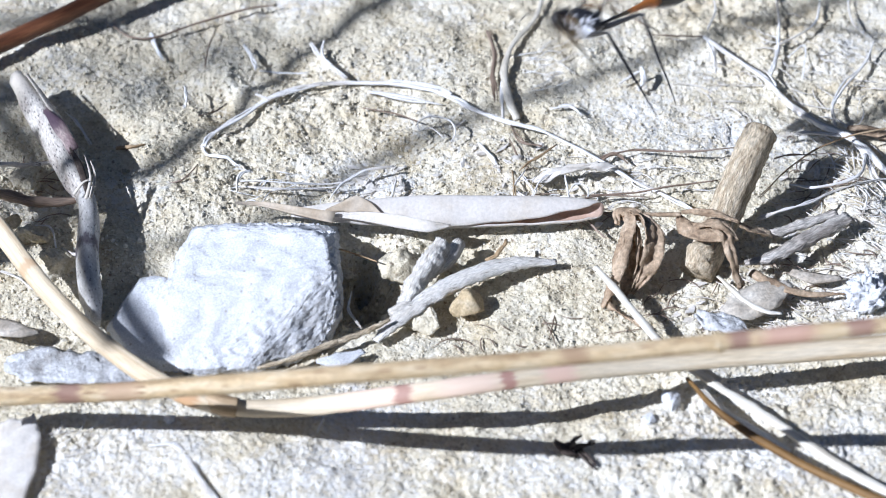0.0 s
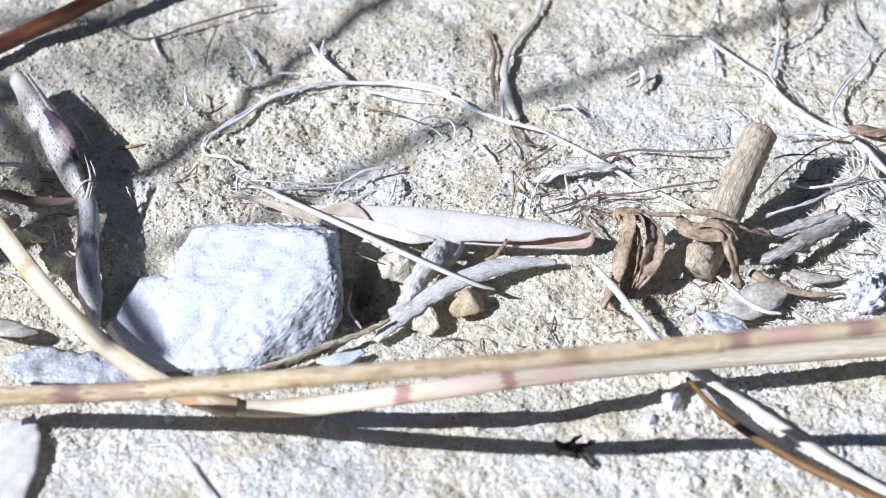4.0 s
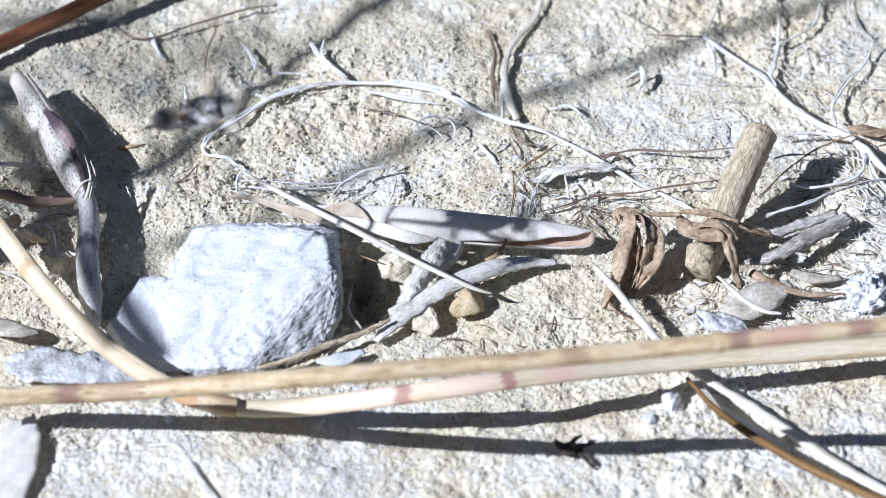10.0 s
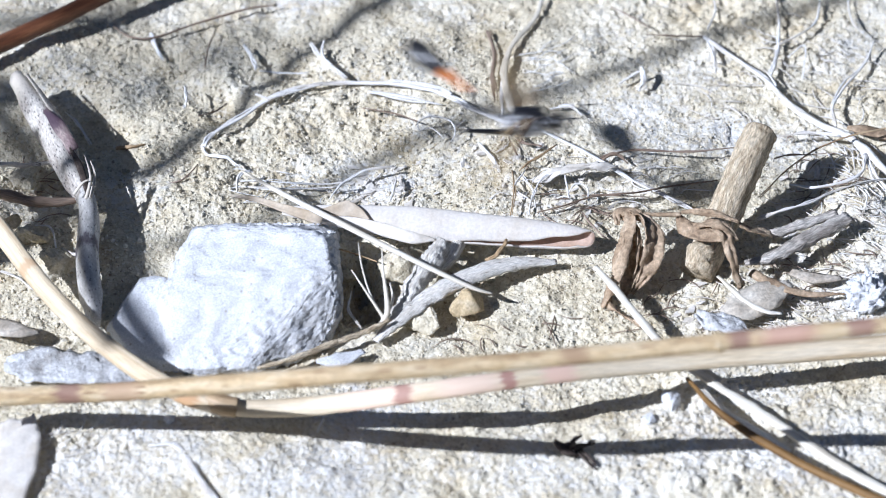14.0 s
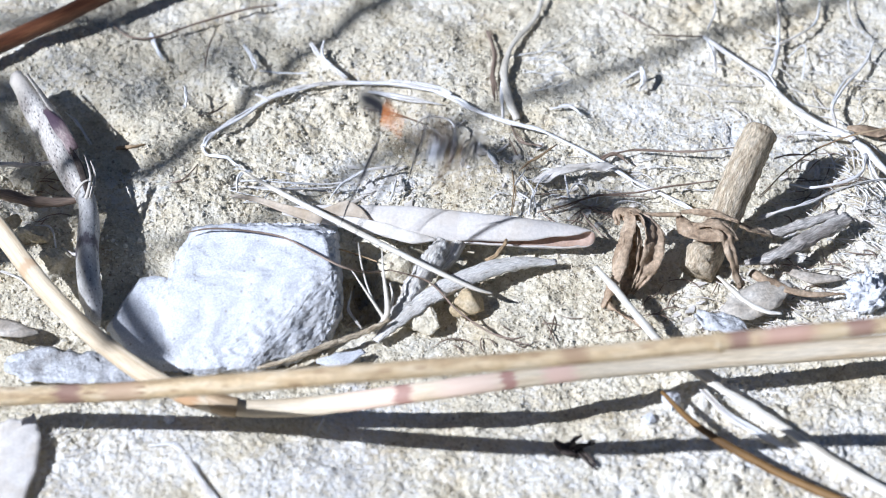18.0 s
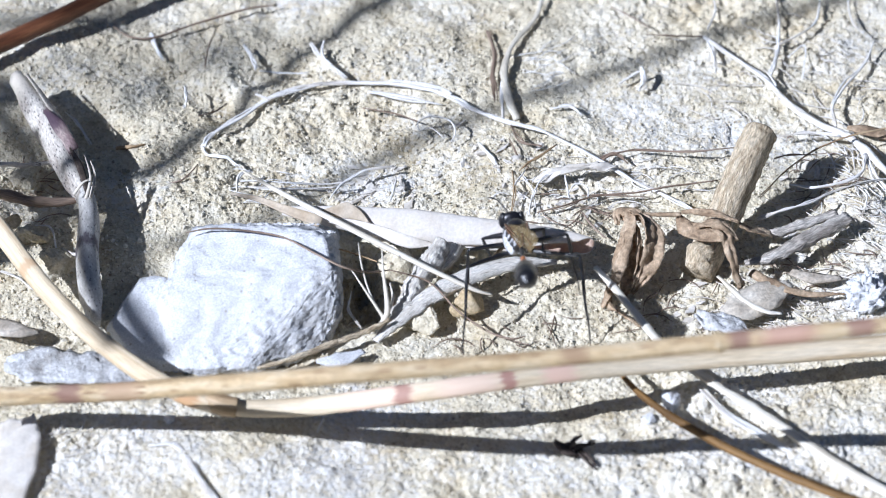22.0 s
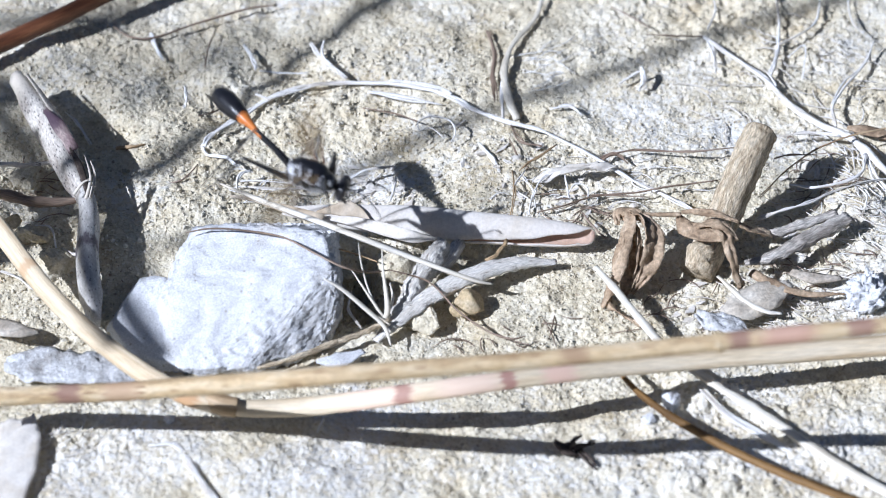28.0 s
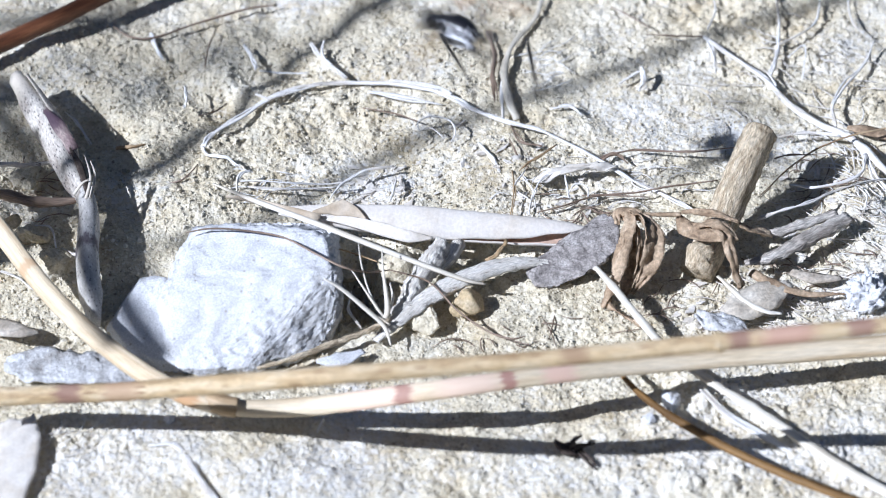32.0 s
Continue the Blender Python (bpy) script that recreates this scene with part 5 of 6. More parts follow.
def build_wasp():
    def girth(x):
        """Half width of the thorax at x."""
        return float(np.interp(x, [-0.2, 0.1, 0.6, 1.2, 1.7, 2.2, 3.0, 3.6, 3.9, 4.3, 4.8, 5.1], [0.1, 0.6, 0.98, 1.16, 1.2, 1.32, 1.36, 1.2, 0.95, 0.9, 0.7, 0.3]))

    def hoop(x0, x1, swell, n):
        xs = np.linspace(x0, x1, n)
        return [(x, 0, 0.12 * math.sin(x) - 1.6 * swell) for x in xs], [girth(x) + swell for x in xs]

    q, r = hoop(-0.2, 5.1, 0.0, 22)
    body = tagged(tube("wasp", q, r, BLACK, sides=20, n=1, flat=1.1), "slender black thread-waisted wasp with orange waist and silver stripes", "wasp")
    for x0, x1 in ((0.1, 0.8), (1.2, 1.5), (2.0, 2.5), (3.3, 3.6), (4.3, 4.72)):
        q, r = hoop(x0, x1, 0.035, 5)
        tube("silver_stripe", q, r, SILVER, body, "silver-haired stripe", sides=20, n=1, flat=1.1)
    for y in (-1, 1):
        vv, ff, aa = ball_data((2.3, 0.74 * y, -0.38), (2.25, 0.72, 1.02), 18, 10)
        build("side_plate", vv, ff, SILVER, body, "silver-haired flank", along=aa)
    vv, ff, aa = join_data([ball_data((5.75, 0, -0.25), (0.68, 1.25, 1.1))])
    head = build("head", vv, ff, BLACK, body, along=aa)
    build("face", *ball_data((6.18, 0, -0.45), (0.34, 0.68, 0.72), 14, 8)[:2], SILVER, head, "silver-haired face", along=ball_data((6.18, 0, -0.45), (0.34, 0.68, 0.72), 14, 8)[2])
    for y in (-1, 1):
        build("eye", *ball_data((5.85, 0.92 * y, -0.15), (0.56, 0.44, 0.9), 14, 10)[:2], BLACK, head, "glossy black eye")
        tube("mandible", [(6.15, 0.5 * y, -0.95), (6.5, 0.48 * y, -1.35), (6.75, 0.1 * y, -1.7)], [0.2, 0.16, 0.05], BLACK, head, sides=6)
        tube("antenna", [(6.3, 0.22 * y, 0.0), (6.9, 0.5 * y, 0.5), (8.1, 1.1 * y, 0.9), (9.6, 1.7 * y, 0.4), (10.3, 1.9 * y, -0.3)], [0.10, 0.08, 0.075, 0.07, 0.05], BLACK, head, sides=6)
    stalk_part = tube("petiole", [(0.15, 0, 0), (-1.4, 0, 0.08), (-3.2, 0, 0.14), (-4.9, 0, 0.16)], [0.24, 0.19, 0.19, 0.26], BLACK, body, sides=8)
    tube("orange_segment", [(-4.7, 0, 0.16), (-6.2, 0, 0.2), (-7.4, 0, 0.22), (-8.5, 0, 0.19)], [0.25, 0.31, 0.46, 0.74], ORANGE, stalk_part, "orange abdomen segment", sides=14)
    tube("gaster", [(-8.4, 0, 0.19), (-9.7, 0, 0.16), (-11.4, 0, 0.1), (-12.9, 0, 0.0), (-13.5, 0, -0.1), (-13.8, 0, -0.12)], [0.73, 1.02, 1.16, 0.98, 0.48, 0.05], BLACK, stalk_part, "glossy blue-black abdomen tip", sides=16)
    wings = []
    for y in (-1, 1):
        for name, size, width, root in (("fore_wing", 9.8, 2.8, (3.1, 0.95 * y, 1.1)), ("hind_wing", 6.4, 2.0, (2.4, 0.95 * y, 1.0))):
            g = np.zeros((14, 6, 3))
            for i in range(14):
                s = i / 13
                w = width * (math.sin(math.pi * min(1, 0.06 + 0.94 * s ** 0.85)) ** 0.7 * 0.7 + 0.3 * s * (1 - s) * 2) * (0.45 + 0.75 * s)
                for k in range(6):
                    q = k / 5
                    g[i, k] = (-size * s, y * (0.15 - w * q * 0.9), 0.12 * math.sin(3 * q + 4 * s) * s)
            vv, ff, aa = shell_data(g, 0.02)
            wing = build(name, vv, ff, WING, body, "smoky brown clear wing", along=aa)
            wing.location = Vector(root) * MM
            edge = [tuple(g[i, 0]) for i in range(0, 14, 2)]
            tube("vein", edge, [0.13, 0.1, 0.05], VEIN, wing, sides=5, n=3)
            tube("vein", [tuple(g[1, 1]), tuple(g[6, 2]), tuple(g[11, 3])], [0.06, 0.05, 0.03], VEIN, wing, sides=5)
            wings.append((wing, root, y))
    legs = []
    for name, (hx, hy, hz, upper, lower) in LEGS.items():
        for y in (-1, 1):
            thigh = tube(name + "_leg", [(0, 0, 0), (upper * 0.25, 0, 0.03), (upper * 0.6, 0, 0.05), (upper, 0, 0)], [0.24, 0.30, 0.24, 0.15], BLACK, body, sides=8)
            k = 0.5
            shin = tube("shin", [(0, 0, 0), (lower * 0.2, 0, 0.05), (lower * k, 0, 0), (lower * 0.75, 0, 0.12), (lower, 0, 0)], [0.15, 0.19, 0.14, 0.09, 0.06], BLACK, thigh, sides=7)
            legs.append((thigh, shin, (hx, hy * y, hz), upper, lower, name, y))
    return body, stalk_part, wings, legs


wasp, wasp_waist, wasp_wings, wasp_legs = build_wasp()


# ---- what moves ----
def axes(x, z):
    """A turn whose x axis runs along x and whose z axis leans towards z."""
    x = Vector(x).normalized()
    y = Vector(z).cross(x)
    y = y.normalized() if y.length > 1e-6 else Vector((0, 1, 0))
    return Matrix((x, y, x.cross(y))).transposed().to_4x4()


def under(x, y, trees):
    """The height of the sand, the stone or the rolled leaf at x, y."""
    z = float(ground_height(np.array([x]), np.array([y]))[0]) + 0.1
    for tree in trees:
        hit = tree.ray_cast(Vector((x, y, 60)) * MM, Vector((0, 0, -1)))[0]
        if hit is not None:
            z = max(z, hit.z / MM)
    return z


def motions():
    from mathutils.bvhtree import BVHTree
    trees = [BVHTree.FromPolygons([v.co.copy() for v in o.data.vertices], [tuple(p.vertices) for p in o.data.polygons]) for o in scene.objects if o.name in ("chalk_stone", "rolled_leaf")]
    way = []

    def at(t, waist, brow, tip, standing=False):
        way.append((t, Vector(waist), Vector(brow), Vector(tip), standing))

    # seconds; waist, brow and tail tip in millimetres; on its feet or on the wing
    at(0, (15.34, 3.25, 26), (11.3, 7.87, 23.56), (24.76, 13.2, 23.1))
    at(0.1, (12.02, 3.01, 25), (7.08, 6.21, 22.01), (19.74, 13.8, 20.53))
    at(0.2, (4.22, 1.3, 24), (-1.9, 3.47, 22.83), (11.44, 12.95, 21.16))
    at(0.3, (-1.35, 2.13, 17), (-7.02, 5.22, 15.65), (8.07, 12.48, 17.23))
    at(0.4, (-5.32, 1.52, 11), (-11.06, 4.76, 10.58), (2.54, -7.51, 18.26))
    at(0.5, (-5.24, 2.36, 8.5), (-10.95, 4.3, 11.17), (3.39, -5.4, 16.34), True)
    at(0.7, (-5.35, 2.6, 8.3), (-11.54, 4.84, 8.85), (3.15, 12.58, 3.38), True)
    at(1, (-5.76, 2.91, 8.2), (-11.52, 6.11, 7.97), (2.8, 12.96, 3.53), True)
    at(1.2, (-5.34, -0.02, 7.5), (-9.85, 4.79, 7.27), (2.21, 10.32, 1.83), True)
    at(1.4, (-5.33, -1.26, 7.2), (-10.17, 3.19, 6.72), (1.43, -9.72, 16.07), True)
    at(1.6, (-4.47, -1.98, 7.5), (-9.46, 2.33, 7.64), (1.15, -12.16, 15.3), True)
    at(1.7, (-3.9, -1.52, 8), (-8.23, 3.41, 7.28), (1.43, -12.35, 15.1), True)
    at(1.8, (-5.26, -4.64, 12), (-9.28, 0.27, 10.19), (0.87, -14.39, 19.95))
    at(1.9, (-7.36, -5.01, 24), (-12.42, -1, 22.62), (-1.28, -14.79, 31.97))
    at(2, (-10.19, -8.52, 32), (-16.2, -5.8, 32.37), (-3.65, 3.61, 29.54))
    at(2.1, (-15.29, -9.58, 32), (-19.29, -5.26, 29.03), (-9.05, 2.82, 30.13))
    at(2.2, (-16.29, -12.21, 32), (-18.7, -8.1, 27.44), (-11.49, 0.82, 30.25))
    at(2.3, (-14.39, -13.98, 31), (-11.82, -19.68, 33.11), (-10.08, -0.66, 31.37))
    at(2.4, (-8.74, -16.14, 31), (-4.95, -21.18, 32.95), (-8.41, -2.15, 31.11))
    at(2.5, (0.32, -16.57, 31), (4, -21.85, 32.48), (-4.57, -3.59, 32.88))
    at(2.6, (6.93, -19.99, 31), (10.5, -25.14, 33.09), (1.68, -7.02, 31.4))
    at(2.7, (12.95, -22.53, 31), (16.69, -27.57, 33.04), (7.05, -9.9, 32.24))
    at(2.8, (17.59, -25.46, 31), (21.52, -30.47, 32.73), (13.7, -12.16, 32.97))
    at(2.9, (21.59, -35.66, 32), (24.33, -41.46, 33.54), (18.21, -22.08, 31.65))
    at(3, (27.78, -52, 34), (30.59, -57.9, 34.93), (24.23, -38.57, 35.74))
    at(3.1, (35.48, -63.83, 36), (38.05, -69.72, 37.48), (32.01, -50.27, 35.77))
    at(3.2, (42.99, -75.15, 38), (45.31, -80.92, 40.22), (40.46, -61.47, 36.48))
    at(3.5, (60.24, -66.84, 40), (63.9, -61.44, 39.03), (53.83, -78.97, 42.82))
    at(4.3, (58.58, -16.55, 40), (55.63, -10.88, 38.36), (66.3, -27.89, 42.83))
    at(5, (19.79, -8.75, 30), (15.3, -13.13, 32.03), (30.55, 0.21, 30.02))
    at(5.3, (-1.33, -9.03, 12), (-6.84, -12.67, 12.14), (3.56, -17.64, 21.9))
    at(5.5, (-4.98, -9.57, 6.5), (-8.15, -6.59, 1.54), (-2.28, -18.87, 16.61), True)
    at(6, (-5.15, -9.34, 6.3), (-8.16, -6.44, 1.19), (-1.47, -18.21, 16.48), True)
    at(6.2, (-3.47, -8.97, 6.5), (-7.31, -4.68, 3.26), (-1.03, -19.26, 15.67), True)
    at(6.5, (-3.3, -9.34, 6.3), (-8.02, -4.73, 5.89), (-0.11, -18.14, 16.71), True)
    at(6.8, (-4.03, -8.97, 6.5), (-7.31, -3.81, 4.01), (-1.47, -16.96, 17.7), True)
    at(7, (-3.47, -9.92, 6.5), (-8.43, -5.73, 7.67), (-0.65, -18.09, 17.51), True)
    at(7.1, (-3.47, -9.57, 6.5), (-8.12, -4.89, 6.39), (-0.87, -18.39, 17.06), True)
    at(7.2, (-3.26, -11.64, 12), (-5.83, -6.07, 9.55), (-1.02, -22.59, 20.42))
    at(7.3, (-0.77, -7.04, 20), (0.33, -0.79, 18.22), (-1.28, -19.32, 26.72))
    at(7.4, (5.8, -3.92, 28), (8.1, 1.71, 25.43), (2.97, -16.08, 34.32))
    at(7.5, (14.4, -7.21, 31), (16.81, -2.07, 27.62), (9.24, -17.76, 38.61))
    at(7.6, (28.9, -7.78, 33), (33.07, -3.55, 30.12), (21.29, -17.44, 39.69))
    at(7.7, (41.72, -8.65, 34), (46.02, -4.67, 30.97), (33.78, -17.99, 40.77))
    at(7.9, (59.53, -11.29, 36), (63.51, -7.1, 32.82), (51.18, -20.55, 42.38))
    at(8.3, (40.22, 19.48, 38), (36.15, 23.75, 35.05), (45.59, 9.84, 46.63))
    at(8.7, (-4.61, 5.04, 36), (-9.11, 8.95, 33.17), (3.71, 15.71, 32.43))
    at(8.9, (-17.97, -8.21, 34), (-23.03, -4.41, 32.14), (-10.11, 3.37, 33.82))
    at(9, (-19.19, -13.52, 32), (-25.6, -12.92, 33.45), (-11.37, -2.04, 33.75))
    at(9.1, (-18.95, -13.54, 31), (-25.37, -12.95, 32.42), (-11.8, -1.55, 32.03))
    at(9.2, (-16.57, -12.67, 31), (-22.6, -11.33, 33.32), (-7.28, -2.72, 34.26))
    at(9.3, (-16.83, -12.67, 31), (-22.59, -9.73, 32.32), (-9.4, -0.92, 32.58))
    at(9.4, (-18.49, -11.36, 31), (-23.98, -7.81, 31.87), (-11.77, 0.91, 30.53))
    at(9.5, (-24.07, -14.46, 29), (-27.9, -10.08, 25.89), (-17.29, -2.95, 24.83))
    at(9.6, (-27.79, -19.04, 28), (-30.71, -15.26, 23.45), (-21.01, -7.61, 23.6))
    at(9.7, (-26.98, -22.2, 27), (-30.05, -18.02, 22.91), (-20.19, -29.35, 36.93))
    at(9.8, (-26.74, -21.78, 27), (-28.17, -27.62, 29.72), (-21.79, -30.71, 36.57))
    at(9.9, (-26.52, -15.39, 27), (-26.36, -9.16, 24.82), (-24.63, -27.91, 32.98))
    at(10, (-24.23, -12.36, 27), (-20.46, -15.79, 31.2), (-26.31, -23.52, 35.2))
    at(10.1, (-20.11, -11.83, 30), (-17.11, -6.48, 27.56), (-24.06, -23.12, 37.28))
    at(10.2, (-16.55, -12.21, 32), (-13.25, -7.12, 29.43), (-20.17, -22.59, 40.68))
    at(10.3, (-14.66, -11.31, 34), (-13.24, -5.17, 32.03), (-17.91, -21.18, 43.38))
    at(10.4, (-14.57, -9.97, 35), (-14.32, -3.44, 34.12), (-14.7, -21.71, 42.62))
    at(10.5, (-15.72, -10.85, 35), (-17.02, -4.54, 33.59), (-13.65, -22.47, 42.54))
    at(10.6, (-19.23, -8.86, 27), (-20.55, -14.67, 29.84), (-15.88, 4.19, 23.19))
    at(10.7, (-19.96, -7.79, 22), (-19.13, -1.69, 19.64), (-18.25, -18.68, 30.64))
    at(10.8, (-19.65, -4.09, 18), (-17.66, 1.99, 16.39), (-21.46, -12.99, 28.66))
    at(10.9, (-19.44, -3.81, 16), (-16.85, 2.21, 15.28), (-24.02, 8.18, 10.42))
    at(11, (-19.24, -3.11, 14), (-15.59, 2.39, 13.92), (-22.57, -11.21, 24.92))
    at(11.2, (-17.73, -0.56, 10.5), (-13.63, 4.56, 9.8), (-21.3, -9.77, 20.42), True)
    at(11.3, (-17.62, -0.84, 10), (-12.98, 3.85, 10.08), (-22.04, 10.78, 3.56), True)
    at(11.5, (-17.44, -1.29, 10), (-12.27, 2.8, 10.34), (-22.88, 9.41, 2.8), True)
    at(11.7, (-17.73, -1.11, 10), (-13.32, 3.8, 10.12), (-23.18, 9.11, 2.14), True)
    at(11.9, (-17.61, -1.47, 10), (-13.22, 3.27, 8.64), (-26.53, 7.38, 3.84), True)
    at(12, (-17.26, -1.83, 10), (-12.15, 2.36, 10.11), (-27.31, 6.61, 5.13), True)
    at(12.2, (-17.71, -1.74, 10), (-12.75, 2.49, 8.98), (-29.36, 5.41, 6.99), True)
    at(12.4, (-16.24, -4.24, 9.5), (-9.93, -2.6, 8.45), (-27.34, 4.26, 8.8), True)
    at(12.5, (-15.95, -4.68, 9.5), (-10.17, -1.6, 8.65), (-26.6, 4.39, 9.05), True)
    at(12.7, (-12.74, -9.94, 9.5), (-7.5, -13.71, 10.86), (-22.84, -0.26, 10.18), True)
    at(12.9, (-12.18, -10.64, 9), (-6.1, -8.87, 7.15), (-21.27, -0.03, 9.85), True)
    at(13, (-11.77, -11.68, 9), (-5.36, -12.66, 7.76), (-20.89, -1.1, 9.99), True)
    at(13.2, (-10.21, -11.93, 9), (-3.9, -13.15, 7.49), (-19.2, -1.27, 7.79), True)
    at(13.4, (-11.33, -11.5, 9), (-4.94, -12.51, 7.7), (-22.56, -3.16, 8.46), True)
    at(13.6, (-11.61, -11.33, 9), (-5.63, -13.97, 9.92), (-22.8, -2.94, 8.29), True)
    at(13.7, (-9.7, -5.87, 13), (-3.87, -3.15, 11.51), (-19.53, 4.07, 12.23))
    at(13.8, (-5.27, -0.68, 16), (0.9, 1.46, 15.02), (-17.16, 6.12, 18.89))
    at(13.9, (-0.22, 0.31, 17), (5.97, 2.5, 16.35), (-10.98, 8.72, 20.09))
    at(14, (5.95, 0.67, 16), (12.55, 0.63, 16.25), (-3.92, 10.18, 18.84))
    at(14.1, (15.48, 0.76, 17), (22.03, 0.94, 17.76), (6.34, 11.37, 16.78))
    at(14.2, (21.46, 0.31, 17), (27.97, 0.61, 18.06), (12.7, 11.15, 15.66))
    at(14.3, (28.03, -0.59, 17), (34.33, 1.24, 16.27), (16.98, 8, 17.07))
    at(14.5, (45.3, -4.09, 18), (51.19, -1.46, 16.62), (35.98, 6.34, 17.64))
    at(15, (66.18, -9.39, 25), (69.94, -4.17, 26.47), (57.22, -19.78, 27.78))
    at(15.6, (40.64, 14.44, 25), (34.81, 11.4, 24.44), (49.54, 25.22, 24.24))
    at(16.2, (0.88, -3.8, 22), (5.8, -8.03, 23.23), (-8.08, 6.83, 23.65))
    at(16.5, (-5.18, -5.65, 21), (0.99, -7.98, 20.74), (-11.19, 6.93, 22.3))
    at(16.6, (-4.09, -4.76, 21), (2.4, -5.55, 20.07), (-12.04, 6.74, 21.6))
    at(16.8, (-4.09, -3.42, 21), (2.4, -4.18, 20.11), (-11.96, 8.14, 21.81))
    at(17, (-5.21, -3.67, 20), (1.31, -4.32, 19.22), (-14.94, 3.7, 26.84))
    at(17.2, (-5.27, -2.22, 14), (0.23, 0.12, 11.18), (-13.39, 8.38, 18.21))
    at(17.4, (-4.07, -1.12, 9.5), (1.37, 1.59, 6.92), (-14.23, 8.02, 12.52))
    at(17.5, (-3.33, -1.41, 9), (3.17, -1.03, 7.96), (-12.27, 9.09, 11.46), True)
    at(17.7, (-2.37, -2.13, 8.5), (3.71, -4.63, 9.09), (-12.02, 7.65, 11.21), True)
    at(17.9, (-2.37, -2.31, 8.5), (3.94, -4.16, 7.97), (-11.9, 7.56, 11.28), True)
    at(18, (-1.63, -1.77, 14), (4.29, 0.95, 12.9), (-8.27, 10.39, 11.97))
    at(18.1, (3.12, 1.62, 22), (8.76, 4.64, 20.38), (-6.47, 11.79, 21.32))
    at(18.2, (9.83, 2.99, 22), (16.37, 3.31, 22.83), (2.98, 14.97, 19.65))
    at(18.3, (14.71, 0.37, 21), (21.26, -0.32, 20.65), (6.9, 11.75, 18.65))
    at(18.4, (18.65, -1.8, 21), (25.21, -2.04, 20.34), (10.09, 9.2, 19.73))
    at(18.5, (24.15, -2.97, 21), (30.73, -3.37, 21.24), (16.24, 8.48, 22.54))
    at(18.6, (32.35, -4.76, 21), (38.6, -3.51, 19.31), (23.99, 6.17, 23.58))
    at(18.7, (34.56, -4.76, 21), (40.46, -2.7, 18.88), (28.03, 7.62, 21.21))
    at(18.8, (39.34, -7.42, 21), (45.15, -5.57, 18.47), (32.95, 5.01, 20.1))
    at(19, (54.64, -16.8, 24), (58.21, -21.94, 26.11), (48.36, -4.61, 21.23))
    at(19.2, (35.41, 26.03, 30), (30.53, 29.32, 27), (43.47, 16.99, 37.01))
    at(19.4, (3.69, 10.47, 30), (-0.78, 5.81, 31.35), (11.24, 21.61, 26.12))
    at(19.5, (0.33, 0.15, 28), (2.5, -5.39, 30.84), (-5.32, 12.6, 24.95))
    at(19.6, (7.48, -2.66, 26), (9.82, 1.67, 21.61), (2.6, 10.17, 23.25))
    at(19.7, (8.03, -3.17, 25), (10.09, -8.72, 27.92), (0.9, 8.25, 21.16))
    at(19.8, (3.63, -6.03, 22), (6.84, -11.27, 24.41), (-3.6, 5.96, 21.84))
    at(19.9, (0.88, -5.79, 19), (7.11, -4.83, 17.02), (-7.98, 4.98, 20.11))
    at(20, (0.89, -8.32, 15), (7.11, -6.14, 14.8), (-7.58, 2.65, 12.99))
    at(20.1, (-0.22, -10, 11), (5.37, -7.83, 8.25), (-7.13, -17.27, 20.77))
    at(20.2, (4.78, -9.57, 11), (10.31, -6.65, 8.87), (-1.19, -18.04, 20.42))
    at(20.3, (11.17, -8.33, 12), (16.49, -4.87, 10.17), (5.83, -18.11, 20.48))
    at(20.4, (14.22, -7.09, 14), (17.21, -1.46, 12.31), (8.68, -16.41, 22.85))
    at(20.5, (15.36, -4.26, 16), (16.71, 1.77, 13.69), (11.12, -13.77, 25.36))
    at(20.6, (10.32, -6.03, 16), (9.34, 0.15, 13.9), (9.45, -17.24, 24.35))
    at(20.7, (5.91, -3.81, 16), (5.42, 2.42, 13.9), (6.53, -15.22, 24.1))
    at(20.8, (1.74, -0.32, 15), (1.48, 6.02, 13.22), (2.77, -11.89, 22.82))
    at(20.9, (-0.22, 0.03, 14), (-0.23, 6.38, 12.21), (0.87, -11.82, 21.37))
    at(21, (0.62, -0.8, 12.5), (1.2, 5.67, 11.32), (1.85, -12.67, 19.81))
    at(21.1, (4.83, -3.86, 11), (5.46, 2.45, 9.16), (5.49, -15.79, 18.29))
    at(21.2, (8.15, -7.76, 9.5), (8.27, -1.54, 7.28), (8.17, -20.06, 16.19))
    at(21.3, (8.99, -9.45, 8), (9.11, -3.24, 5.75), (8.71, -21.96, 14.27))
    at(21.4, (8.53, -10.59, 7.5), (9.09, -4.12, 6.33), (7.35, -23.1, 13.67), True)
    at(21.7, (7.58, -10.76, 7.5), (7.8, -4.38, 5.81), (6.59, -22.97, 14.27), True)
    at(22, (7.72, -8.85, 7.5), (6.79, -2.39, 6.51), (8.13, -21.37, 13.76), True)
    at(22.2, (5.94, -7.74, 7.3), (3.29, -2.15, 4.99), (8.91, -19.26, 14.68), True)
    at(22.4, (5.38, -8.06, 7.2), (2.04, -2.8, 5.01), (9.67, -19.33, 14.31), True)
    at(22.7, (2.03, -4.99, 7.2), (-1.82, 0.11, 5.55), (7.71, -15.11, 15.03), True)
    at(23, (3.05, -3.93, 7.2), (-2.61, -0.73, 8.37), (11.21, -13.16, 13.84), True)
    at(23.3, (3.04, -4.28, 7.2), (-2.05, -0.1, 6.83), (10.65, -13.47, 14.53), True)
    at(23.4, (0.9, -3.41, 11), (-4.47, -0.12, 9.04), (8.4, 7.84, 7.39))
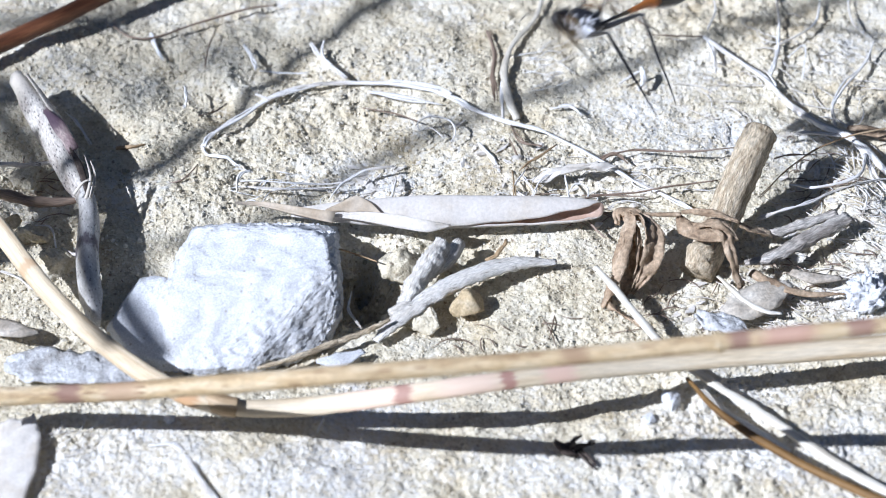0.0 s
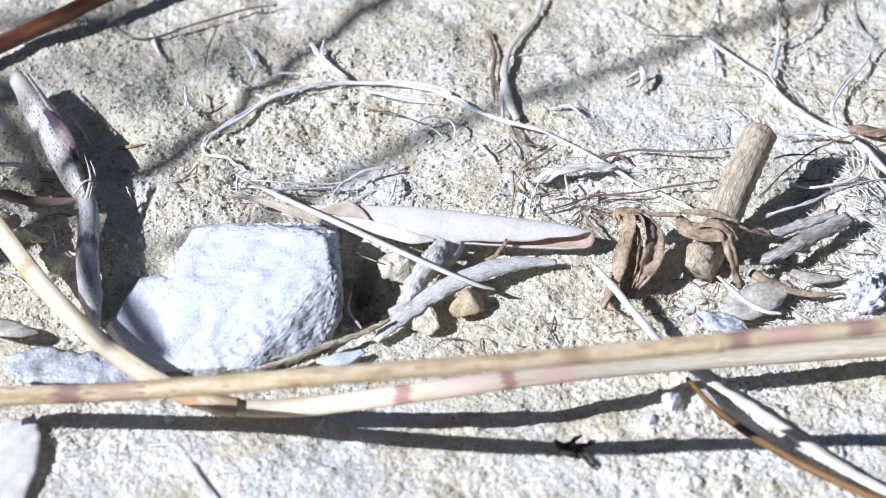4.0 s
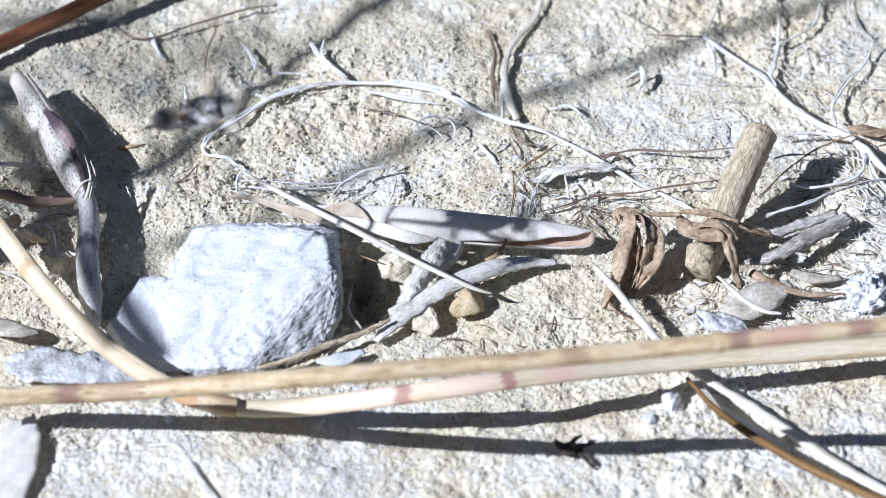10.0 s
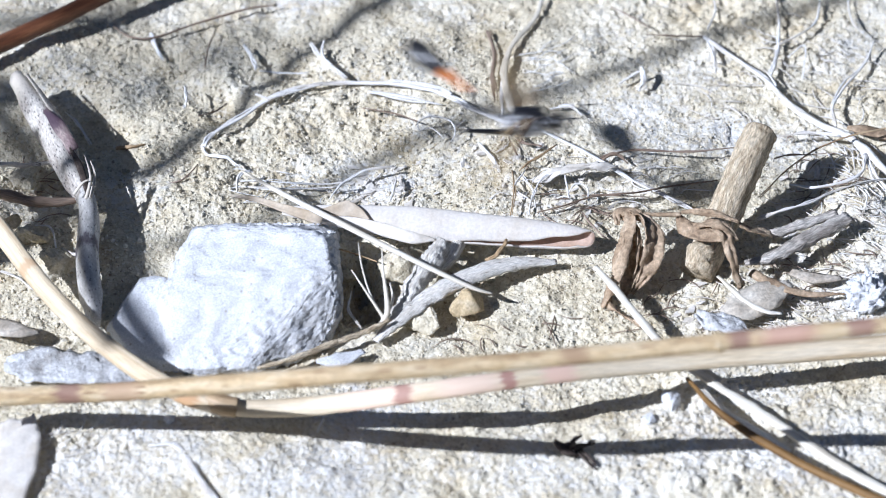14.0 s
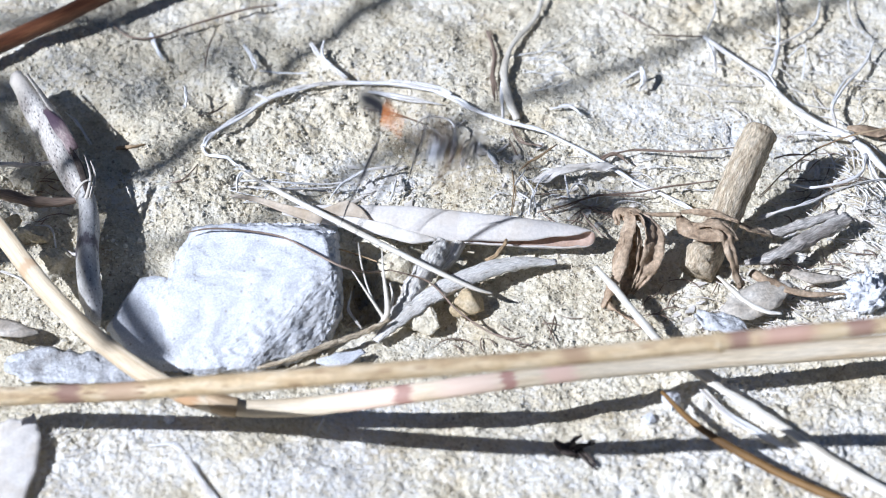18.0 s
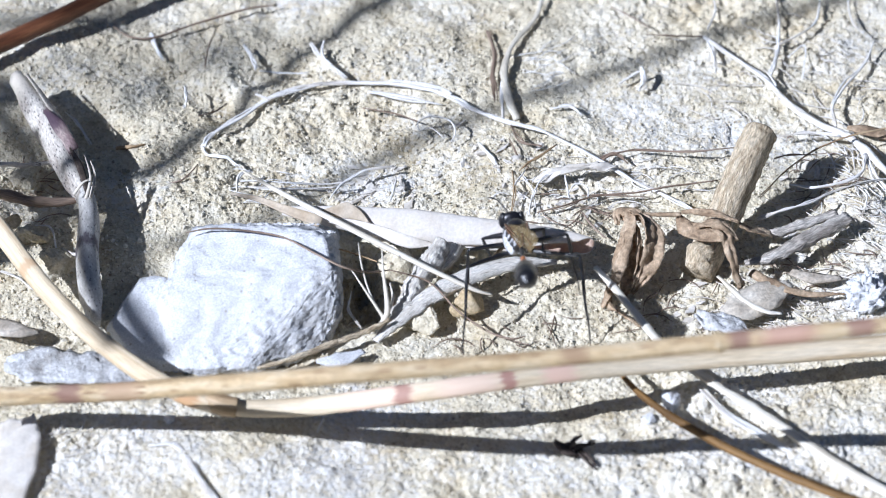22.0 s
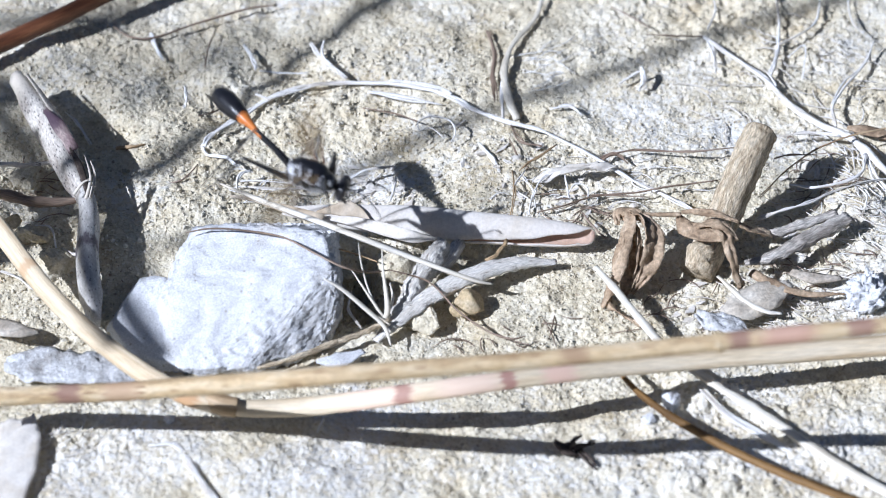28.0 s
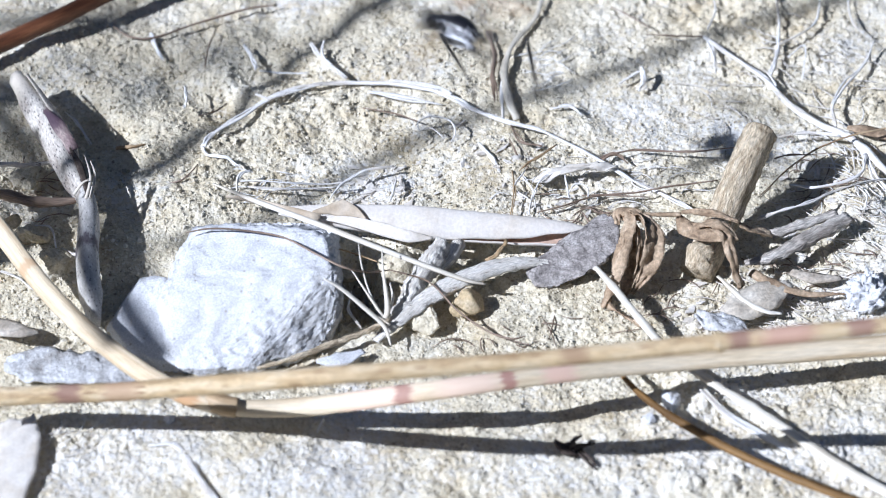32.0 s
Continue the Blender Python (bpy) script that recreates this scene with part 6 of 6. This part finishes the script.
    at(23.5, (3.13, -2.48, 16), (-2.59, 0.69, 15.05), (11.45, 8.78, 15.76))
    at(23.6, (-1.05, -4.54, 18), (-6.65, -2.07, 15.53), (8.21, 5.61, 20.7))
    at(23.7, (-9.54, -9.68, 20), (-14.61, -6.57, 17.15), (-0.78, 1.24, 20.18))
    at(23.9, (-31.17, -19.28, 26), (-36.33, -16.08, 23.41), (-23.74, -7.65, 23.63))
    at(24, (-107.35, -30, 36), (-112.55, -26.29, 34.35), (-97.24, -36.88, 42.82))
    at(24.2, (-119.13, -21.67, 38), (-123.49, -16.74, 37.5), (-109.96, -30.02, 44.49))
    at(24.45, (-92.27, 6.97, 40), (-90.61, 13.34, 39.55), (-97.59, -4.91, 45.17))
    at(24.7, (-51.9, 16.6, 42), (-48.03, 21.3, 39.46), (-58.54, 6.43, 48.96))
    at(24.9, (-28.12, -3.69, 41), (-25.22, 2.05, 39.51), (-34.43, 8, 36.58))
    at(25, (-22.93, -7.74, 39), (-20.81, -1.83, 36.97), (-26.58, -17.41, 48.44))
    at(25.1, (-20.95, -6.86, 35), (-19.33, -0.83, 32.85), (-22.6, -16.78, 44.74))
    at(25.2, (-19.85, -3.35, 31), (-19.02, 2.98, 29.33), (-18.67, -14.32, 39.63))
    at(25.3, (-20.01, -1.21, 28), (-19.73, 5.16, 26.3), (-18.83, -12.31, 36.44))
    at(25.4, (-21.56, -0.06, 24), (-21.01, 6.29, 22.3), (-20.6, -11.13, 32.52))
    at(25.5, (-22.26, 1.09, 21), (-21.99, 7.46, 19.28), (-20.74, -9.9, 29.53))
    at(26.2, (-17.1, -2.8, 10.5), (-11.93, -6.56, 12.13), (-26.06, 7.88, 9.2))
    at(26.6, (-15.83, -9.07, 9.5), (-10.18, -12.35, 10.44), (-24.69, 1.71, 8.3), True)
    at(27.5, (-14.13, -10.64, 9), (-8.61, -14.18, 9.8), (-24.24, -0.98, 9.6), True)
    at(27.7, (-13.28, -11.07, 9), (-6.91, -12.11, 7.63), (-24.34, -2.53, 9.92), True)
    at(27.8, (-14.13, -10.64, 9), (-7.71, -12.17, 8.69), (-23.5, -0.37, 7.35), True)
    at(27.9, (-14.58, -11.11, 13), (-9.52, -14.96, 14.77), (-22.8, 0.15, 11.74))
    at(28, (-15.2, -6.21, 16), (-9.06, -7.64, 14.05), (-22.97, 5.43, 16.49))
    at(28.1, (-19.42, -11.64, 17), (-17.02, -17.74, 17.78), (-24.3, 1.38, 18.65))
    at(28.2, (-30.8, -17.51, 19), (-30.65, -23.99, 20.2), (-30.66, -3.53, 18.26))
    at(28.3, (-35.85, -24.48, 22), (-36.94, -30.87, 23.23), (-34.53, -10.57, 21.07))
    at(28.4, (-39.64, -35.36, 25), (-40.61, -41.74, 26.41), (-37.85, -21.61, 23.08))
    at(28.6, (-48.32, -57.92, 32), (-49.97, -63.75, 34.63), (-45.78, -44.41, 29.39))
    at(28.8, (-105.0, -70.0, 34), (-103.0, -64.0, 33), (-108.0, -82.0, 39))
    at(29, (-100.0, -60.0, 30), (-96.5, -54.5, 28.6), (-105.0, -71.5, 36))
    at(29.2, (-45.23, -22.08, 20), (-41.43, -16.9, 18.5), (-50.05, -32.5, 28.02))
    at(29.3, (-39.39, -15.44, 18), (-35.45, -10.51, 16.08), (-44.52, -25.82, 25.87))
    at(29.4, (-32.38, -16.01, 16), (-28.35, -11.26, 13.84), (-38.3, -25.25, 24.71))
    at(29.5, (-25.82, -15.51, 17), (-22, -10.52, 15.01), (-31.94, -24.69, 25.62))
    at(29.6, (-20.07, -13.1, 21), (-17.3, -7.3, 19.5), (-23.92, -23.89, 29.05))
    at(29.7, (-15.95, -12.06, 24), (-12.85, -6.47, 22.35), (-19.11, -22.56, 32.71))
    at(29.8, (-12.97, -10.22, 26), (-9.27, -4.84, 25.04), (-15.01, -20.6, 35.17))
    at(29.9, (-8.91, -8.42, 27), (-4.61, -3.42, 27.13), (-11.89, -18.45, 36.29))
    at(30, (-6.29, -10.66, 26), (-1.42, -6.42, 27.38), (-10.4, -19.54, 36.01))
    at(30.1, (-5.13, -8.56, 24), (-0.11, -4.34, 23.26), (-9.73, -18.07, 33.19))
    at(30.2, (-3.8, -7.12, 19), (1.89, -3.81, 18.49), (-8.88, -16.6, 27.96))
    at(30.3, (-0.22, -6.21, 14), (5.27, -2.85, 12.57), (-5.07, -15.22, 23.55))
    at(30.4, (5.37, -6.61, 10), (11.67, -4.67, 9.85), (0.22, -15.84, 19.18))
    at(30.5, (8.49, -6.07, 7), (14.48, -3.71, 5.55), (3.82, 6.06, 1.79), True)
    at(30.7, (8.77, -6.27, 6.8), (15.35, -6.17, 7.28), (3.23, 5.8, 2.37), True)
    at(31, (8.49, -6.73, 6.6), (15.02, -6.33, 7.43), (0.81, 4.02, 1.97), True)
    at(31.2, (9.04, -6.9, 6.6), (15.54, -5.71, 6.63), (2.62, -15.15, 15.92), True)
    at(31.3, (9.33, -6.47, 6.6), (15.81, -5.87, 7.7), (2.08, -14.72, 15.28), True)
    at(31.6, (8.2, -6.51, 7), (13.25, -2.28, 6.57), (2.18, -16.87, 14.23), True)
    at(31.7, (8.76, -6.23, 7.5), (14.45, -2.92, 7.98), (3.92, -17.17, 14.77), True)
    at(31.8, (8.13, -7.72, 12), (12.71, -3.32, 10.2), (2.48, -17.79, 19.93))
    at(31.9, (6.14, -2.45, 22), (8.73, 3.62, 21.87), (5.16, -15.84, 25.98))
    at(32, (3.35, -1.66, 28), (-1.88, 2.36, 28.06), (5.7, 11.9, 25.47))

    def folded(root, y, k):
        return pose(root[0] * MM, root[1] * MM, root[2] * MM, 0, 14, y * (4 if k % 2 else 6)) @ pose(0, 0, 0, -y * 14, 0, 0)

    body_rows, tail_rows = [], []
    wing_rows, thigh_rows, shin_rows = [[] for _ in wasp_wings], [[] for _ in wasp_legs], [[] for _ in wasp_legs]
    feet = [None] * len(wasp_legs)
    for t, waist, brow, tip, standing in way:
        turn = axes(brow - waist, (0, 0, 1))
        m = Matrix.Translation(waist * MM) @ turn
        body_rows.append((t, m))
        back = turn.inverted().to_3x3()
        tail = Vector((-1, 0, 0)).rotation_difference((back @ (tip - waist)).normalized()).to_matrix().to_4x4()
        tail_rows.append((t, tail))
        for k, (wing, root, y) in enumerate(wasp_wings):
            if standing:
                wing_rows[k].append((t, folded(root, y, k)))
        flat = Vector((brow.x - waist.x, brow.y - waist.y, 0)).normalized()
        left = Vector((-flat.y, flat.x, 0))
        inv = m.inverted()
        for k, (thigh, shin, hip, upper, lower, name, y) in enumerate(wasp_legs):
            if standing:
                ahead, out = {"fore": (6.2, 3.2), "middle": (1.0, 6.2), "hind": (-6.8, 6.0)}[name]
                ideal = waist + flat * ahead + left * (out * y)
                if feet[k] is None or (feet[k] - ideal).xy.length > 3.0:
                    feet[k] = ideal
                foot = feet[k].copy()
                foot.z = under(foot.x, foot.y, trees)
                goal = (inv @ (foot * MM)) / MM
            else:
                feet[k] = None
                goal = Vector({"fore": (5.4, 0.9 * y, -3.0), "middle": (-0.6, 1.4 * y, -4.6), "hind": (-7.4, 1.3 * y, -8.2)}[name])
            h = Vector(hip)
            d = goal - h
            reach = min(max(d.length, abs(upper - lower) + 0.3), upper + lower - 0.15)
            d = d.normalized() * reach
            pole = Vector((-0.15 if name != "fore" else 0.2, 0.75 * y, 0.9)) if standing or name != "hind" else Vector((-1.0, 0.3 * y, 0.35))
            pole = (pole - d * (pole.dot(d) / d.dot(d))).normalized()
            c = (upper ** 2 + reach ** 2 - lower ** 2) / (2 * upper * reach)
            s = math.sqrt(max(0, 1 - c * c))
            knee = h + d.normalized() * (upper * c) + pole * (upper * s)
            a = Matrix.Translation(h * MM) @ axes(knee - h, pole)
            b = Matrix.Translation(knee * MM) @ axes(h + d - knee, pole)
            thigh_rows[k].append((t, a))
            shin_rows[k].append((t, a.inverted() @ b))
    # on the wing, the wings beat from picture to picture
    for (ta, *_, sa), (tb, *_, sb) in zip(way, way[1:]):
        if not (sa and sb):
            for f in range(frame(ta) + (1 if sa else 0), frame(tb)):
                for k, (wing, root, y) in enumerate(wasp_wings):
                    beat = (0, 82, 0, -80)[(f - 1) % 4]
                    wing_rows[k].append(((f - 1) / FPS, pose(root[0] * MM, root[1] * MM, root[2] * MM, 0, 0, -y * (52 if k % 2 else 68)) @ pose(0, 0, 0, y * 10, beat, 0)))
    for rows in wing_rows:
        rows.sort(key=lambda q: q[0])
    walk(wasp, body_rows)
    walk(wasp_waist, tail_rows)
    for k, (wing, root, y) in enumerate(wasp_wings):
        walk(wing, wing_rows[k])
    for k, leg in enumerate(wasp_legs):
        walk(leg[0], thigh_rows[k])
        walk(leg[1], shin_rows[k])

    # the rolled leaf is tugged about
    rest = turned(LEAF_END)
    first = turned(LEAF_END, 9.0, 0, (0.8, -0.3, 0.2))
    low = turned(LEAF_END, -3.0, 4, (0, -0.2, 0.2))
    walk(rolled, [(0.0, first), (0.35, first), (0.5, turned(LEAF_END, 1.0, 0, (0.2, 0, 0))), (1.0, turned(LEAF_END, 1.2, 0, (0.3, 0, 0))), (1.7, rest), (1.9, turned(LEAF_END, -0.3)), (20.8, rest), (21.05, turned(LEAF_END, -1.2, 2)), (21.5, turned(LEAF_END, -1.6, 3)), (22.2, turned(LEAF_END, -1.8, 3)),
                  (22.7, low), (23.35, low), (23.6, turned(LEAF_END, 0.2)), (27.3, turned(LEAF_END, 0.6)), (30.3, turned(LEAF_END, 0.7)), (30.8, turned(LEAF_END, 0.9, 2)), (32.0, turned(LEAF_END, 0.9, 0, (-0.4, 0, 0)))])
    mid = (-8.16, -3.43, 4.8)
    walk(straw_bit, [(0.0, turned(mid, 30, 0, (26, 26, 20))), (0.2, turned(mid, 20, 0, (12, 18, 14))), (0.42, turned(mid, 6, 0, (0.5, 3.0, 1.0))), (0.55, turned(mid, 5)), (1.3, turned(mid, 5)), (1.9, turned(mid, 3.0)), (6.9, turned(mid, 2.5)), (7.3, turned(mid)), (20.9, turned(mid)), (22.6, turned(mid, -1.5)),
                     (22.9, turned(mid, -2.5, 0, (-0.6, 0.6, 0))), (23.35, turned(mid, -2.5, 0, (-0.6, 0.6, 0))), (23.6, turned(mid, 9, 0, (-0.4, 0, 0))), (25.6, turned(mid, 9, 0, (-0.4, 0, 0))), (26.8, turned(mid, 7.5, 0, (-0.6, -0.3, 0))), (31.0, turned(mid, 7.5, 0, (-0.8, -0.3, 0))), (32.0, turned(mid, 7.5, 0, (-1.4, -0.3, 0)))])

    # brought in the wasp's jaws: each waits outside, rides along and is laid down
    def brought(thing, spot, wait, t0, t1, settle=0.4):
        home = Vector(spot)
        rows = [(0.0, turned(spot, 0, 0, Vector(wait) - home))]
        ride = [(t, b + Vector((0, 0, -2.0))) for t, w, b, p, s in way if t0 <= t <= t1]
        rows.append((ride[0][0] - 0.3, turned(spot, 0, 0, Vector(wait) - home)))
        rows += [(t, turned(spot, 0, 0, q - home)) for t, q in ride]
        rows += [(t1 + settle, turned(spot)), (32.0, turned(spot))]
        walk(thing, rows)

    brought(tuft, (-6.3, -8.74, 3), (-68.61, 33.48, 2), 8.9, 12.7)
    brought(thread, (-16.02, -5.87, 5), (91.72, 33.48, 2), 15.0, 16.2, 0.2)
    brought(blade, (-8.06, -12.59, 2.6), (-69.28, 39.53, 2), 24.7, 26.6)
    brought(bark_chip, CHIP_AT, (-72.13, -11.59, 1), 29.0, 30.5, 0.4)
    heel = (41.15, -43.76, 7.6)
    walk(bent, [(0.0, turned(heel)), (14.4, turned(heel)), (16.4, turned(heel, 2.5, 0, (-1.6, -1.2, 0))), (18.6, turned(heel, 2.5, 0, (-1.6, -1.2, 0))), (19.0, turned(heel, 1, 0, (-6.2, 2.0, 0))), (19.25, turned(heel, 1, 0, (-6.9, 2.4, 0))), (32.0, turned(heel, 1, 0, (-6.9, 2.4, 0)))])


motions()
